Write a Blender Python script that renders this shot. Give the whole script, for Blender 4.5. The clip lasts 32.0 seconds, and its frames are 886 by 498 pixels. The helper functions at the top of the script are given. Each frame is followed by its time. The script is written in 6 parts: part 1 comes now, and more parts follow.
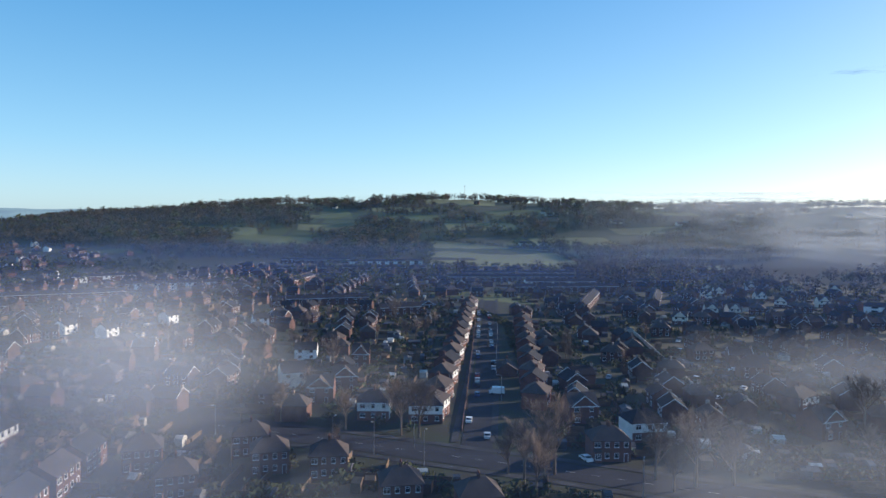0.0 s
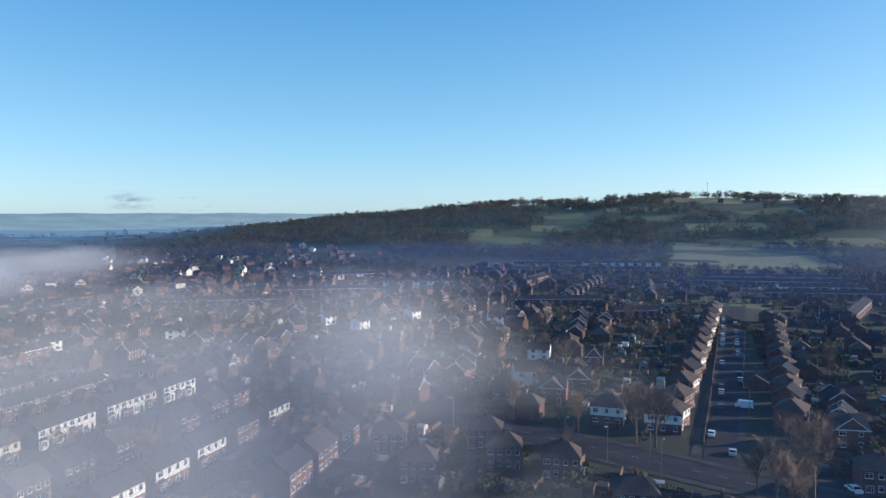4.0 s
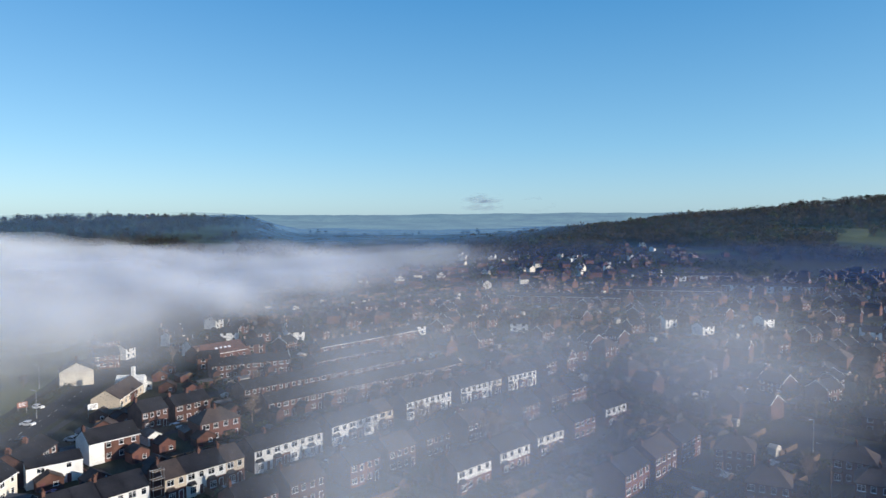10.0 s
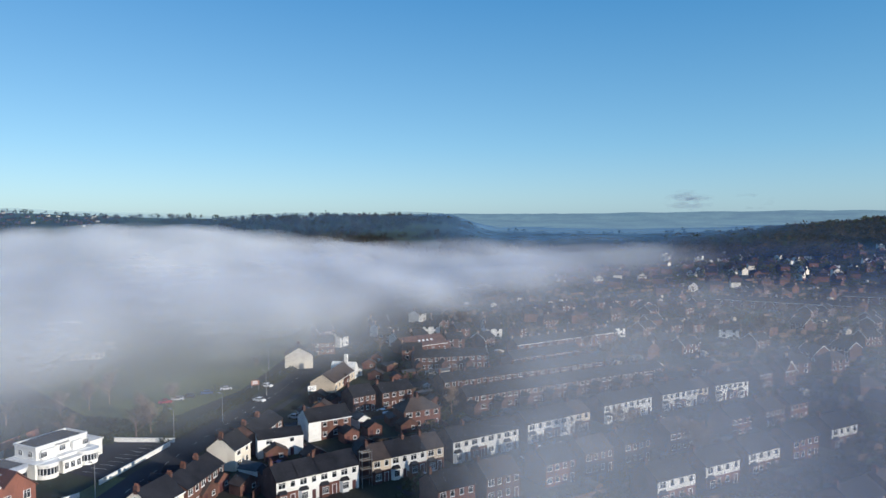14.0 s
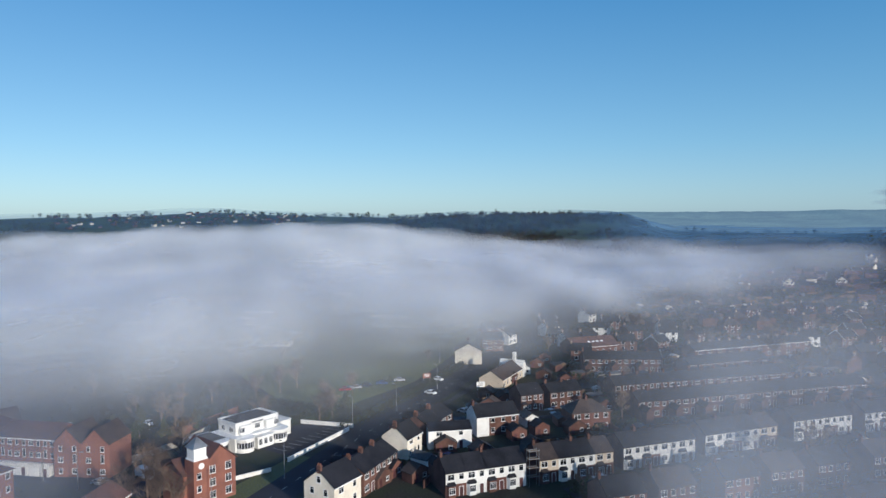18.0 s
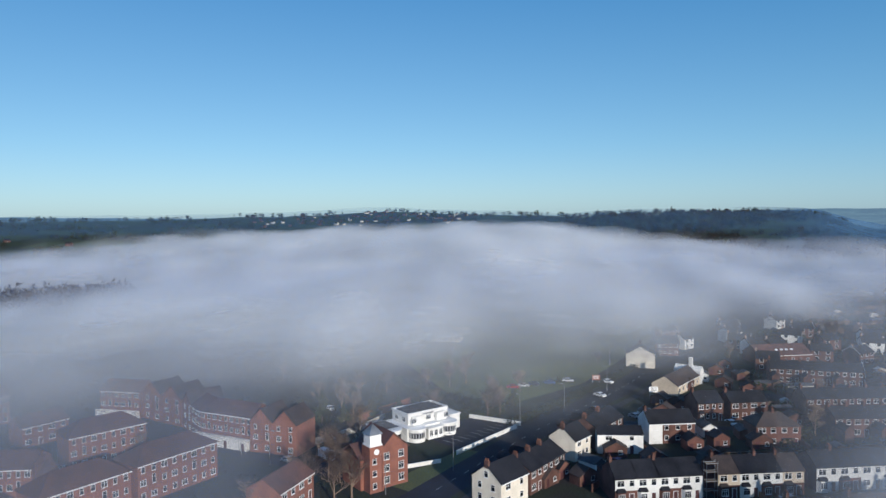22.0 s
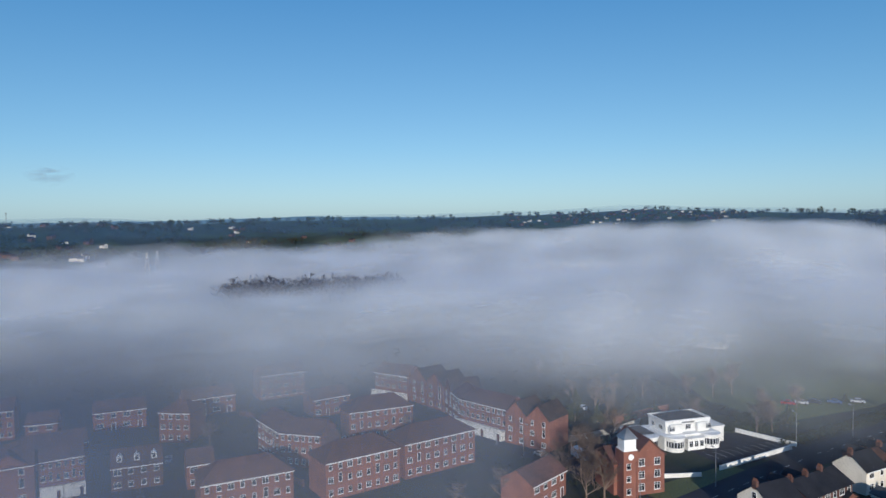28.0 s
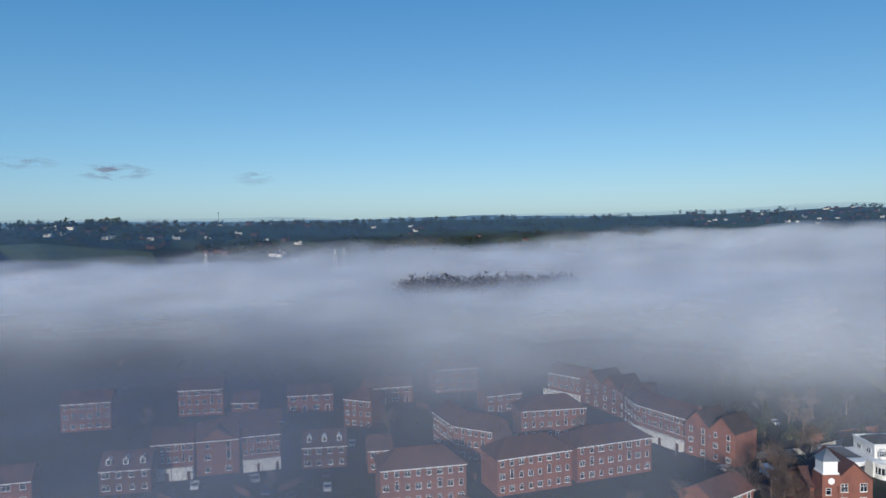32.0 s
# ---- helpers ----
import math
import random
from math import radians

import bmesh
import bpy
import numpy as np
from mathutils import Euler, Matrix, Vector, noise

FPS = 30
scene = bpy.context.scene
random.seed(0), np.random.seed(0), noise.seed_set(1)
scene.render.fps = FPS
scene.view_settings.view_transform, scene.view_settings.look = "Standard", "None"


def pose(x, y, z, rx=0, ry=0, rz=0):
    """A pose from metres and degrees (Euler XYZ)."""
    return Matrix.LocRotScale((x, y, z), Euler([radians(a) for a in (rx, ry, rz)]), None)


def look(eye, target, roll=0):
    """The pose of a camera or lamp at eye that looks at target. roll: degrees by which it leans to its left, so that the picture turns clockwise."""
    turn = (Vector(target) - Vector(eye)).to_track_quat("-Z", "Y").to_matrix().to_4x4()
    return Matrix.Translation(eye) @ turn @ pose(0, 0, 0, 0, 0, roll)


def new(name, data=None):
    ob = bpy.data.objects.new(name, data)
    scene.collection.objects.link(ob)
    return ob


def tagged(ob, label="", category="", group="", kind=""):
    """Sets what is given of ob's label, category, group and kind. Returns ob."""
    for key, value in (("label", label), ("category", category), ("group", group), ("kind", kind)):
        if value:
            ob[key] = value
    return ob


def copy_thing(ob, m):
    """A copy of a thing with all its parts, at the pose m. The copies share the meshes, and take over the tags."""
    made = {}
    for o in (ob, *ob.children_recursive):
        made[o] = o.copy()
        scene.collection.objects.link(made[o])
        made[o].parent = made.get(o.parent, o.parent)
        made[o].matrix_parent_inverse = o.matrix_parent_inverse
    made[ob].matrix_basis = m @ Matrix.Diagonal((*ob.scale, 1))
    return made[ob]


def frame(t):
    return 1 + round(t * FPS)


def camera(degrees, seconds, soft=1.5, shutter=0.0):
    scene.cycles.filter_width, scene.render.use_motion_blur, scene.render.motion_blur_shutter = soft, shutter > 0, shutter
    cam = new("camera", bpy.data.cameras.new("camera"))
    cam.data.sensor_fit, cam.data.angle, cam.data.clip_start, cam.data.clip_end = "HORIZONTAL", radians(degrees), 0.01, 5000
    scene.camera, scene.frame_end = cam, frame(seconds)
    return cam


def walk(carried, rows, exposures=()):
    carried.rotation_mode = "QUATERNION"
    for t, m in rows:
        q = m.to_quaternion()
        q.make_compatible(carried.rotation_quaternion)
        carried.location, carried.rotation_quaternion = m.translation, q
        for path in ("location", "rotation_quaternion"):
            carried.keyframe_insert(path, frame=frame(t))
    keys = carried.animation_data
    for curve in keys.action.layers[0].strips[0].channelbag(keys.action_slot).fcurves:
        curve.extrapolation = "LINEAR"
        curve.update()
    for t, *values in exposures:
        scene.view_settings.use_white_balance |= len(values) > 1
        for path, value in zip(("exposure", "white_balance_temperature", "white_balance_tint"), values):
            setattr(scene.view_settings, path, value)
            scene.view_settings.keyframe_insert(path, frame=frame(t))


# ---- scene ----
EYE = 60.0
cam = camera(64.77, 32.0)
PATH = [
    (0, pose(0, 0, EYE, 87.601, -0.610, 0.000)),
    (1, pose(0, 0, EYE, 87.589, -0.446, 4.805)),
    (2, pose(0, 0, EYE, 87.577, -0.283, 9.533)),
    (3, pose(0, 0, EYE, 87.565, -0.120, 14.251)),
    (4, pose(0, 0, EYE, 87.581, -0.008, 18.936)),
    (5, pose(0, 0, EYE, 87.625, 0.054, 23.612)),
    (6, pose(0, 0, EYE, 87.669, 0.116, 28.293)),
    (7, pose(0, 0, EYE, 87.648, 0.163, 32.882)),
    (8, pose(0, 0, EYE, 87.627, 0.211, 37.384)),
    (9, pose(0, 0, EYE, 87.607, 0.258, 41.807)),
    (10, pose(0, 0, EYE, 87.595, 0.282, 46.235)),
    (11, pose(0, 0, EYE, 87.583, 0.306, 50.637)),
    (12, pose(0, 0, EYE, 87.570, 0.331, 55.007)),
    (13, pose(0, 0, EYE, 87.569, 0.332, 58.941)),
    (14, pose(0, 0, EYE, 87.569, 0.334, 62.360)),
    (15, pose(0, 0, EYE, 87.568, 0.335, 65.838)),
    (16, pose(0, 0, EYE, 87.567, 0.337, 69.288)),
    (17, pose(0, 0, EYE, 87.550, 0.369, 72.750)),
    (18, pose(0, 0, EYE, 87.534, 0.402, 76.181)),
    (19, pose(0, 0, EYE, 87.518, 0.434, 79.630)),
    (20, pose(0, 0, EYE, 87.501, 0.467, 83.081)),
    (21, pose(0, 0, EYE, 87.509, 0.514, 86.521)),
    (22, pose(0, 0, EYE, 87.517, 0.562, 89.960)),
    (23, pose(0, 0, EYE, 87.525, 0.609, 93.412)),
    (24, pose(0, 0, EYE, 87.533, 0.657, 96.855)),
    (25, pose(0, 0, EYE, 87.541, 0.705, 100.317)),
    (26, pose(0, 0, EYE, 87.558, 0.699, 103.772)),
    (27, pose(0, 0, EYE, 87.575, 0.692, 107.233)),
    (28, pose(0, 0, EYE, 87.592, 0.686, 110.694)),
    (29, pose(0, 0, EYE, 87.610, 0.680, 114.177)),
    (30, pose(0, 0, EYE, 87.627, 0.674, 117.888)),
    (31, pose(0, 0, EYE, 87.644, 0.668, 121.380)),
    (32, pose(0, 0, EYE, 87.661, 0.662, 124.889)),
]
walk(cam, PATH, [(0, 0.36, 6580, 8), (3, 0.32, 6520, 8), (6, 0.22, 6400, 7), (10, 0.04, 6250, 6), (14, -0.12, 6150, 5), (20, -0.30, 6000, 5), (32, -0.46, 5880, 5)])

# ---- world, sun ----
SUN_AZ, SUN_EL = 24.0, 15.0          # degrees anticlockwise from +x, above the horizon
world = bpy.data.worlds.new("sky")
scene.world = world
world.use_nodes = True
wn = world.node_tree
sky = wn.nodes.new("ShaderNodeTexSky")
sky.sky_type, sky.sun_disc = "NISHITA", False
sky.sun_elevation, sky.sun_rotation = radians(SUN_EL), radians(90 - SUN_AZ)
sky.altitude, sky.air_density, sky.dust_density, sky.ozone_density = 100, 0.7, 0.6, 0.4
veil_mix = wn.nodes.new("ShaderNodeMix")       # the clear sky, evened out by a thin blue haze
veil_mix.data_type = "RGBA"
veil_mix.inputs["Factor"].default_value = 0.6
way_up, height_of, blue = wn.nodes.new("ShaderNodeTexCoord"), wn.nodes.new("ShaderNodeSeparateXYZ"), wn.nodes.new("ShaderNodeValToRGB")
for k, (z, c) in enumerate(((0.0, (0.24, 0.50, 0.74)), (0.10, (0.115, 0.45, 0.78)), (0.30, (0.0, 0.285, 0.70)), (1.0, (0.0, 0.16, 0.52)))):
    e = blue.color_ramp.elements[k] if k < 2 else blue.color_ramp.elements.new(z)
    e.position, e.color = z, (*c, 1)
lift = wn.nodes.new("ShaderNodeVectorMath")
lift.operation = "SCALE"
lift.inputs["Scale"].default_value = 5.0
wn.links.new(way_up.outputs["Generated"], height_of.inputs[0])
wn.links.new(height_of.outputs["Z"], blue.inputs["Fac"])
wn.links.new(blue.outputs["Color"], lift.inputs[0])
wn.links.new(lift.outputs[0], veil_mix.inputs["B"])
wn.links.new(sky.outputs[0], veil_mix.inputs["A"])
wn.links.new(veil_mix.outputs["Result"], wn.nodes["Background"].inputs[0])
wn.nodes["Background"].inputs[1].default_value = 0.19
sun = new("sun", bpy.data.lights.new("sun", "SUN"))
sun.data.energy, sun.data.angle, sun.data.color = 6.0, radians(0.6), (1.0, 0.87, 0.75)
ca, ce = radians(SUN_AZ), radians(SUN_EL)
sun.matrix_world = look((0, 0, 0), (-math.cos(ca) * math.cos(ce), -math.sin(ca) * math.cos(ce), -math.sin(ce)))
scene.cycles.transparent_max_bounces = 40

# ---- materials ----


def mat(name, base, rough=0.8, vary=0.15, scale=1.0, bump=0.0, second=None, metal=0.0, fine=8.0, rnd=0.25, spec=0.3):
    """Two scales of noise over a base colour, with a change from thing to thing."""
    m = bpy.data.materials.new(name)
    m.use_nodes = True
    n, l = m.node_tree.nodes, m.node_tree.links
    b = n["Principled BSDF"]
    b.inputs["Roughness"].default_value, b.inputs["Metallic"].default_value = rough, metal
    b.inputs["Specular IOR Level"].default_value = spec
    geo = n.new("ShaderNodeNewGeometry")
    big, small = n.new("ShaderNodeTexNoise"), n.new("ShaderNodeTexNoise")
    big.inputs["Scale"].default_value, small.inputs["Scale"].default_value = 0.35 * scale, fine * scale
    big.inputs["Detail"].default_value, small.inputs["Detail"].default_value = 4, 3
    for t in (big, small):
        l.new(geo.outputs["Position"], t.inputs["Vector"])
    mix = n.new("ShaderNodeMix")
    mix.data_type = "RGBA"
    mix.inputs["A"].default_value = (*base, 1)
    mix.inputs["B"].default_value = (*(second or [c * 0.55 for c in base]), 1)
    ramp = n.new("ShaderNodeMapRange")
    ramp.inputs["From Min"].default_value, ramp.inputs["From Max"].default_value = 0.38, 0.68
    l.new(big.outputs["Fac"], ramp.inputs["Value"])
    l.new(ramp.outputs["Result"], mix.inputs["Factor"])
    hsv = n.new("ShaderNodeHueSaturation")
    info = n.new("ShaderNodeObjectInfo")
    val = n.new("ShaderNodeMapRange")
    val.inputs["To Min"].default_value, val.inputs["To Max"].default_value = 1 - rnd, 1 + rnd
    half = n.new("ShaderNodeMath")
    half.operation = "MULTIPLY_ADD"
    half.inputs[1].default_value = 0.4
    part_of = n.new("ShaderNodeMath")
    part_of.operation = "MULTIPLY"
    part_of.inputs[1].default_value = 0.6
    l.new(info.outputs["Random"], part_of.inputs[0])
    l.new(geo.outputs["Random Per Island"], half.inputs[0])
    l.new(part_of.outputs[0], half.inputs[2])
    l.new(half.outputs[0], val.inputs["Value"])
    grain = n.new("ShaderNodeMapRange")
    grain.inputs["From Min"].default_value, grain.inputs["From Max"].default_value = 0.3, 0.7
    grain.inputs["To Min"].default_value, grain.inputs["To Max"].default_value = 1 - vary, 1 + vary
    l.new(small.outputs["Fac"], grain.inputs["Value"])
    mul = n.new("ShaderNodeMath")
    mul.operation = "MULTIPLY"
    l.new(val.outputs["Result"], mul.inputs[0])
    l.new(grain.outputs["Result"], mul.inputs[1])
    l.new(mul.outputs[0], hsv.inputs["Value"])
    l.new(mix.outputs["Result"], hsv.inputs["Color"])
    l.new(hsv.outputs["Color"], b.inputs["Base Color"])
    if bump:
        bp = n.new("ShaderNodeBump")
        bp.inputs["Strength"].default_value, bp.inputs["Distance"].default_value = bump, 0.05
        l.new(small.outputs["Fac"], bp.inputs["Height"])
        l.new(bp.outputs["Normal"], b.inputs["Normal"])
    return m


M = dict(
    brick=mat("red_brick", (0.165, 0.074, 0.055), 0.9, 0.25, 1.0, 0.3, (0.115, 0.058, 0.046)),
    brick_new=mat("orange_brick", (0.235, 0.098, 0.066), 0.9, 0.25, 1.0, 0.3, (0.175, 0.076, 0.054), rnd=0.12),
    brick_dark=mat("brown_brick", (0.13, 0.066, 0.05), 0.9, 0.25, 1.0, 0.3),
    render=mat("white_render", (0.78, 0.77, 0.74), 0.85, 0.05, 1.0, 0.1, (0.64, 0.63, 0.60), rnd=0.08),
    cream=mat("cream_render", (0.62, 0.52, 0.40), 0.85, 0.06, 1.0, 0.1, (0.5, 0.42, 0.32), rnd=0.08),
    slate=mat("dark_slate", (0.027, 0.027, 0.031), 0.8, 0.35, 1.0, 0.4, (0.017, 0.017, 0.020), spec=0.12),
    tile=mat("brown_roof_tile", (0.078, 0.058, 0.050), 0.85, 0.3, 1.0, 0.4, (0.05, 0.041, 0.038), spec=0.2),
    tile_red=mat("red_roof_tile", (0.125, 0.06, 0.046), 0.8, 0.3, 1.0, 0.4, (0.075, 0.042, 0.035)),
    white=mat("white_plastic", (0.80, 0.80, 0.80), 0.4, 0.03, 1.0, 0, (0.72, 0.72, 0.71), rnd=0.05),
    glass=mat("window_glass", (0.02, 0.024, 0.03), 0.06, 0.1, 1.0, 0, rnd=0.4, spec=0.6),
    clay=mat("terracotta", (0.20, 0.085, 0.055), 0.85, 0.2, 1.0, 0),
    door=mat("painted_door", (0.10, 0.04, 0.04), 0.5, 0.1, 1.0, 0, rnd=0.6),
    asphalt=mat("asphalt", (0.038, 0.038, 0.042), 0.9, 0.2, 0.4, 0.2, (0.028, 0.028, 0.031), spec=0.12),
    pave=mat("pavement", (0.055, 0.055, 0.056), 0.9, 0.2, 0.5, 0.2, spec=0.12),
    # brick paled for far chimneys, with the sunlight put into its colour
    lit_brick=mat("sunlit_brick", (0.40, 0.31, 0.25), 0.9, 0.2, 1.0, 0.2, (0.28, 0.2, 0.16)),
    grass=mat("winter_grass", (0.115, 0.13, 0.042), 0.95, 0.3, 0.08, 0.3, (0.085, 0.088, 0.036), fine=30, rnd=0.1),
    field=mat("pasture", (0.17, 0.175, 0.075), 0.95, 0.2, 0.03, 0.2, (0.13, 0.125, 0.06), fine=30, rnd=0.15),
    soil=mat("garden_ground", (0.028, 0.035, 0.015), 0.95, 0.35, 0.25, 0.4, (0.033, 0.028, 0.021), rnd=0.05),
    bark=mat("bare_twigs", (0.22, 0.16, 0.118), 0.95, 0.3, 0.5, 0, (0.12, 0.088, 0.066), rnd=0.35),
    wood_far=mat("far_twigs", (0.072, 0.055, 0.042), 0.95, 0.3, 0.13, 0, (0.020, 0.024, 0.018), rnd=0.3, spec=0.1),
    hedge=mat("hedge_leaves", (0.04, 0.058, 0.022), 0.9, 0.4, 0.6, 0, (0.05, 0.045, 0.022), rnd=0.4),
    wood=mat("fence_wood", (0.17, 0.11, 0.07), 0.9, 0.3, 0.6, 0.2, rnd=0.3),
    steel=mat("grey_steel", (0.30, 0.31, 0.32), 0.45, 0.1, 1.0, 0, metal=0.6, rnd=0.1),
    tyre=mat("tyre", (0.02, 0.02, 0.02), 0.9, 0.1),
    pave_line=mat("worn_line_paint", (0.42, 0.42, 0.40), 0.8, 0.3, 1.0, 0, (0.2, 0.2, 0.2)),
    felt=mat("flat_roof_felt", (0.10, 0.10, 0.105), 0.9, 0.2, 0.6, 0.2),
    pale=mat("pale_render", (0.74, 0.68, 0.58), 0.85, 0.06, 1.0, 0.1, (0.62, 0.56, 0.47), rnd=0.05),
    stone=mat("pale_stone", (0.52, 0.48, 0.42), 0.85, 0.1, 1.0, 0.2),
)


def farmland():
    """Patchwork of fields: one tint to each cell, with dark hedges between."""
    m = mat("farmland", (0.045, 0.06, 0.024), 0.95, 0.15, 0.02, 0, (0.035, 0.038, 0.022), fine=20, rnd=0.0)
    n, l = m.node_tree.nodes, m.node_tree.links
    b = n["Principled BSDF"]
    old = b.inputs["Base Color"].links[0].from_socket
    geo = n.new("ShaderNodeNewGeometry")
    cells, edge = n.new("ShaderNodeTexVoronoi"), n.new("ShaderNodeTexVoronoi")
    edge.feature = "DISTANCE_TO_EDGE"
    for c in (cells, edge):
        c.inputs["Scale"].default_value = 0.0085
        c.inputs["Randomness"].default_value = 0.8
        l.new(geo.outputs["Position"], c.inputs["Vector"])
    tint, hedge, dark = n.new("ShaderNodeValToRGB"), n.new("ShaderNodeMix"), n.new("ShaderNodeMix")
    tint.color_ramp.interpolation = "CONSTANT"
    for k, c in enumerate(((0.045, 0.062, 0.024), (0.07, 0.09, 0.032), (0.045, 0.044, 0.028), (0.03, 0.04, 0.02))):
        e = tint.color_ramp.elements[k] if k < 2 else tint.color_ramp.elements.new(0.25 * k)
        e.position, e.color = 0.25 * k, (*c, 1)
    l.new(cells.outputs["Color"], tint.inputs["Fac"])
    hedge.data_type = dark.data_type = "RGBA"
    hedge.inputs["Factor"].default_value = 0.6
    l.new(old, hedge.inputs["A"])
    l.new(tint.outputs["Color"], hedge.inputs["B"])
    line = n.new("ShaderNodeMath")
    line.operation = "LESS_THAN"
    line.inputs[1].default_value = 0.035
    l.new(edge.outputs["Distance"], line.inputs[0])
    l.new(line.outputs[0], dark.inputs["Factor"])
    l.new(hedge.outputs["Result"], dark.inputs["A"])
    dark.inputs["B"].default_value = (0.035, 0.04, 0.022, 1)
    l.new(dark.outputs["Result"], b.inputs["Base Color"])
    return m


M["farmland"] = farmland()
for key, col in dict(car_white=(0.75, 0.75, 0.75), car_silver=(0.4, 0.41, 0.43), car_black=(0.02, 0.02, 0.025), car_red=(0.3, 0.03, 0.03), car_blue=(0.04, 0.07, 0.16)).items():
    M[key] = mat(key, col, 0.25, 0.02, 1.0, 0, col, rnd=0.05, spec=0.6)

# ---- mesh helpers ----


class Shape:
    """Collects vertices and faces of one mesh."""

    def __init__(self):
        self.v, self.f = [], []

    def add(self, verts, faces):
        o = len(self.v)
        self.v += [tuple(p) for p in verts]
        self.f += [tuple(o + i for i in f) for f in faces]
        return self

    def box(self, x0, y0, z0, x1, y1, z1):
        return self.add([(x0, y0, z0), (x1, y0, z0), (x1, y1, z0), (x0, y1, z0), (x0, y0, z1), (x1, y0, z1), (x1, y1, z1), (x0, y1, z1)],
                        [(3, 2, 1, 0), (4, 5, 6, 7), (0, 1, 5, 4), (1, 2, 6, 5), (2, 3, 7, 6), (3, 0, 4, 7)])

    def prism(self, pts, a, b):
        """The outline pts, swept along the vector from a to b."""
        n = len(pts)
        va = [Vector(p) + Vector(a) for p in pts]
        vb = [Vector(p) + Vector(b) for p in pts]
        return self.add(va + vb, [tuple(range(n - 1, -1, -1)), tuple(range(n, 2 * n))] + [(i, (i + 1) % n, n + (i + 1) % n, n + i) for i in range(n)])

    def tube(self, p, q, r0, r1, n=6):
        p, q = Vector(p), Vector(q)
        d = (q - p).normalized()
        u = d.orthogonal().normalized()
        w = d.cross(u)
        ring = [(math.cos(6.2832 * i / n), math.sin(6.2832 * i / n)) for i in range(n)]
        self.add([p + (u * c + w * s) * r0 for c, s in ring] + [q + (u * c + w * s) * r1 for c, s in ring],
                 [(i, (i + 1) % n, n + (i + 1) % n, n + i) for i in range(n)] + [tuple(range(n, 2 * n)), tuple(range(n - 1, -1, -1))])
        return self

    def mesh(self, name, material):
        me = bpy.data.meshes.new(name)
        me.from_pydata(self.v, [], self.f)
        me.materials.append(material)
        return me


def part(name, shape, material, parent, label=""):
    ob = new(name, shape.mesh(name, material))
    ob.parent = parent
    return tagged(ob, label)


def thing(name, label, category, group="", kind=""):
    return tagged(new(name), label, category, group, kind)


# ---- terrain ----
HILL_AZ = (-180, -60, -45, -32, -26, -15, -10, -2, 6, 10, 16, 22, 27, 32, 40, 47, 58, 62, 70, 78, 84, 94.5, 100, 112, 125, 140, 155, 175, 180)
HILL_Z = (60, 70, 85, 97, 92, 94, 102, 109, 104, 94, 86, 68, 58, 40, 18, 8, 10, 60, 66, 58, 66, 88, 76, 62, 58, 52, 54, 60, 60)
HILL_R = (1700, 1700, 1700, 1700, 1700, 1700, 1700, 1700, 1700, 1700, 1650, 1600, 1550, 1500, 1450, 1700, 2000, 2000, 2000, 2100, 2400, 2500, 2500, 2400, 2300, 1600, 1200, 1300, 1700)


def smooth(a, b, x):
    t = min(1.0, max(0.0, (x - a) / (b - a)))
    return t * t * (3 - 2 * t)


def land(x, y):
    """The height of the ground."""
    r = math.hypot(x, y)
    if r < 700:
        return 0.0
    az = math.degrees(math.atan2(-x, y))
    top, rad = float(np.interp(az, HILL_AZ, HILL_Z)), float(np.interp(az, HILL_AZ, HILL_R))
    k = smooth(0.50 * rad, rad, r)
    fall = 1 - 0.5 * smooth(rad * 1.15, rad * 2.0, r)
    bumps = 9 * noise.noise((x / 310, y / 310, 3)) + 3 * noise.noise((x / 90, y / 90, 7))
    return top * k * fall + bumps * smooth(800, 1500, r) * (0.35 + 0.65 * min(1, top / 60))


shape = Shape()
NA, rings = 240, [15 * 1.078 ** i for i in range(78)]
rings = [r for r in rings if r < 4900] + [4900]
shape.v.append((0, 0, 0))
for r in rings:
    for i in range(NA):
        a = 2 * math.pi * i / NA
        x, y = r * math.cos(a), r * math.sin(a)
        shape.v.append((x, y, land(x, y)))
shape.f += [(0, 1 + i, 1 + (i + 1) % NA) for i in range(NA)]
for k in range(len(rings) - 1):
    o = 1 + k * NA
    shape.f += [(o + i, o + NA + i, o + NA + (i + 1) % NA, o + (i + 1) % NA) for i in range(NA)]
ground = tagged(new("ground", shape.mesh("ground", M["soil"])), "dark damp winter gardens and grass of a suburb", "ground", kind="structure")
ground.data.materials.append(M["farmland"])
for p in ground.data.polygons:
    p.use_smooth = True
    p.material_index = int(p.center.xy.length > 1000)


def strip(name, pts, width, material, lift, label, category="road"):
    """A band along a line on the ground."""
    sh = Shape()
    fine = []
    for (ax, ay), (bx, by) in zip(pts, pts[1:]):
        n = max(1, int(math.hypot(bx - ax, by - ay) / 25))
        fine += [(ax + (bx - ax) * i / n, ay + (by - ay) * i / n) for i in range(n)]
    fine.append(pts[-1])
    for i, (x, y) in enumerate(fine):
        ax, ay = fine[max(0, i - 1)]
        bx, by = fine[min(len(fine) - 1, i + 1)]
        d = math.hypot(bx - ax, by - ay)
        nx, ny = -(by - ay) / d * width / 2, (bx - ax) / d * width / 2
        sh.v += [(x + nx, y + ny, land(x + nx, y + ny) + lift), (x - nx, y - ny, land(x - nx, y - ny) + lift)]
    sh.f = [(2 * i, 2 * i + 1, 2 * i + 3, 2 * i + 2) for i in range(len(fine) - 1)]
    return tagged(new(name, sh.mesh(name, material)), label, category, kind="structure")


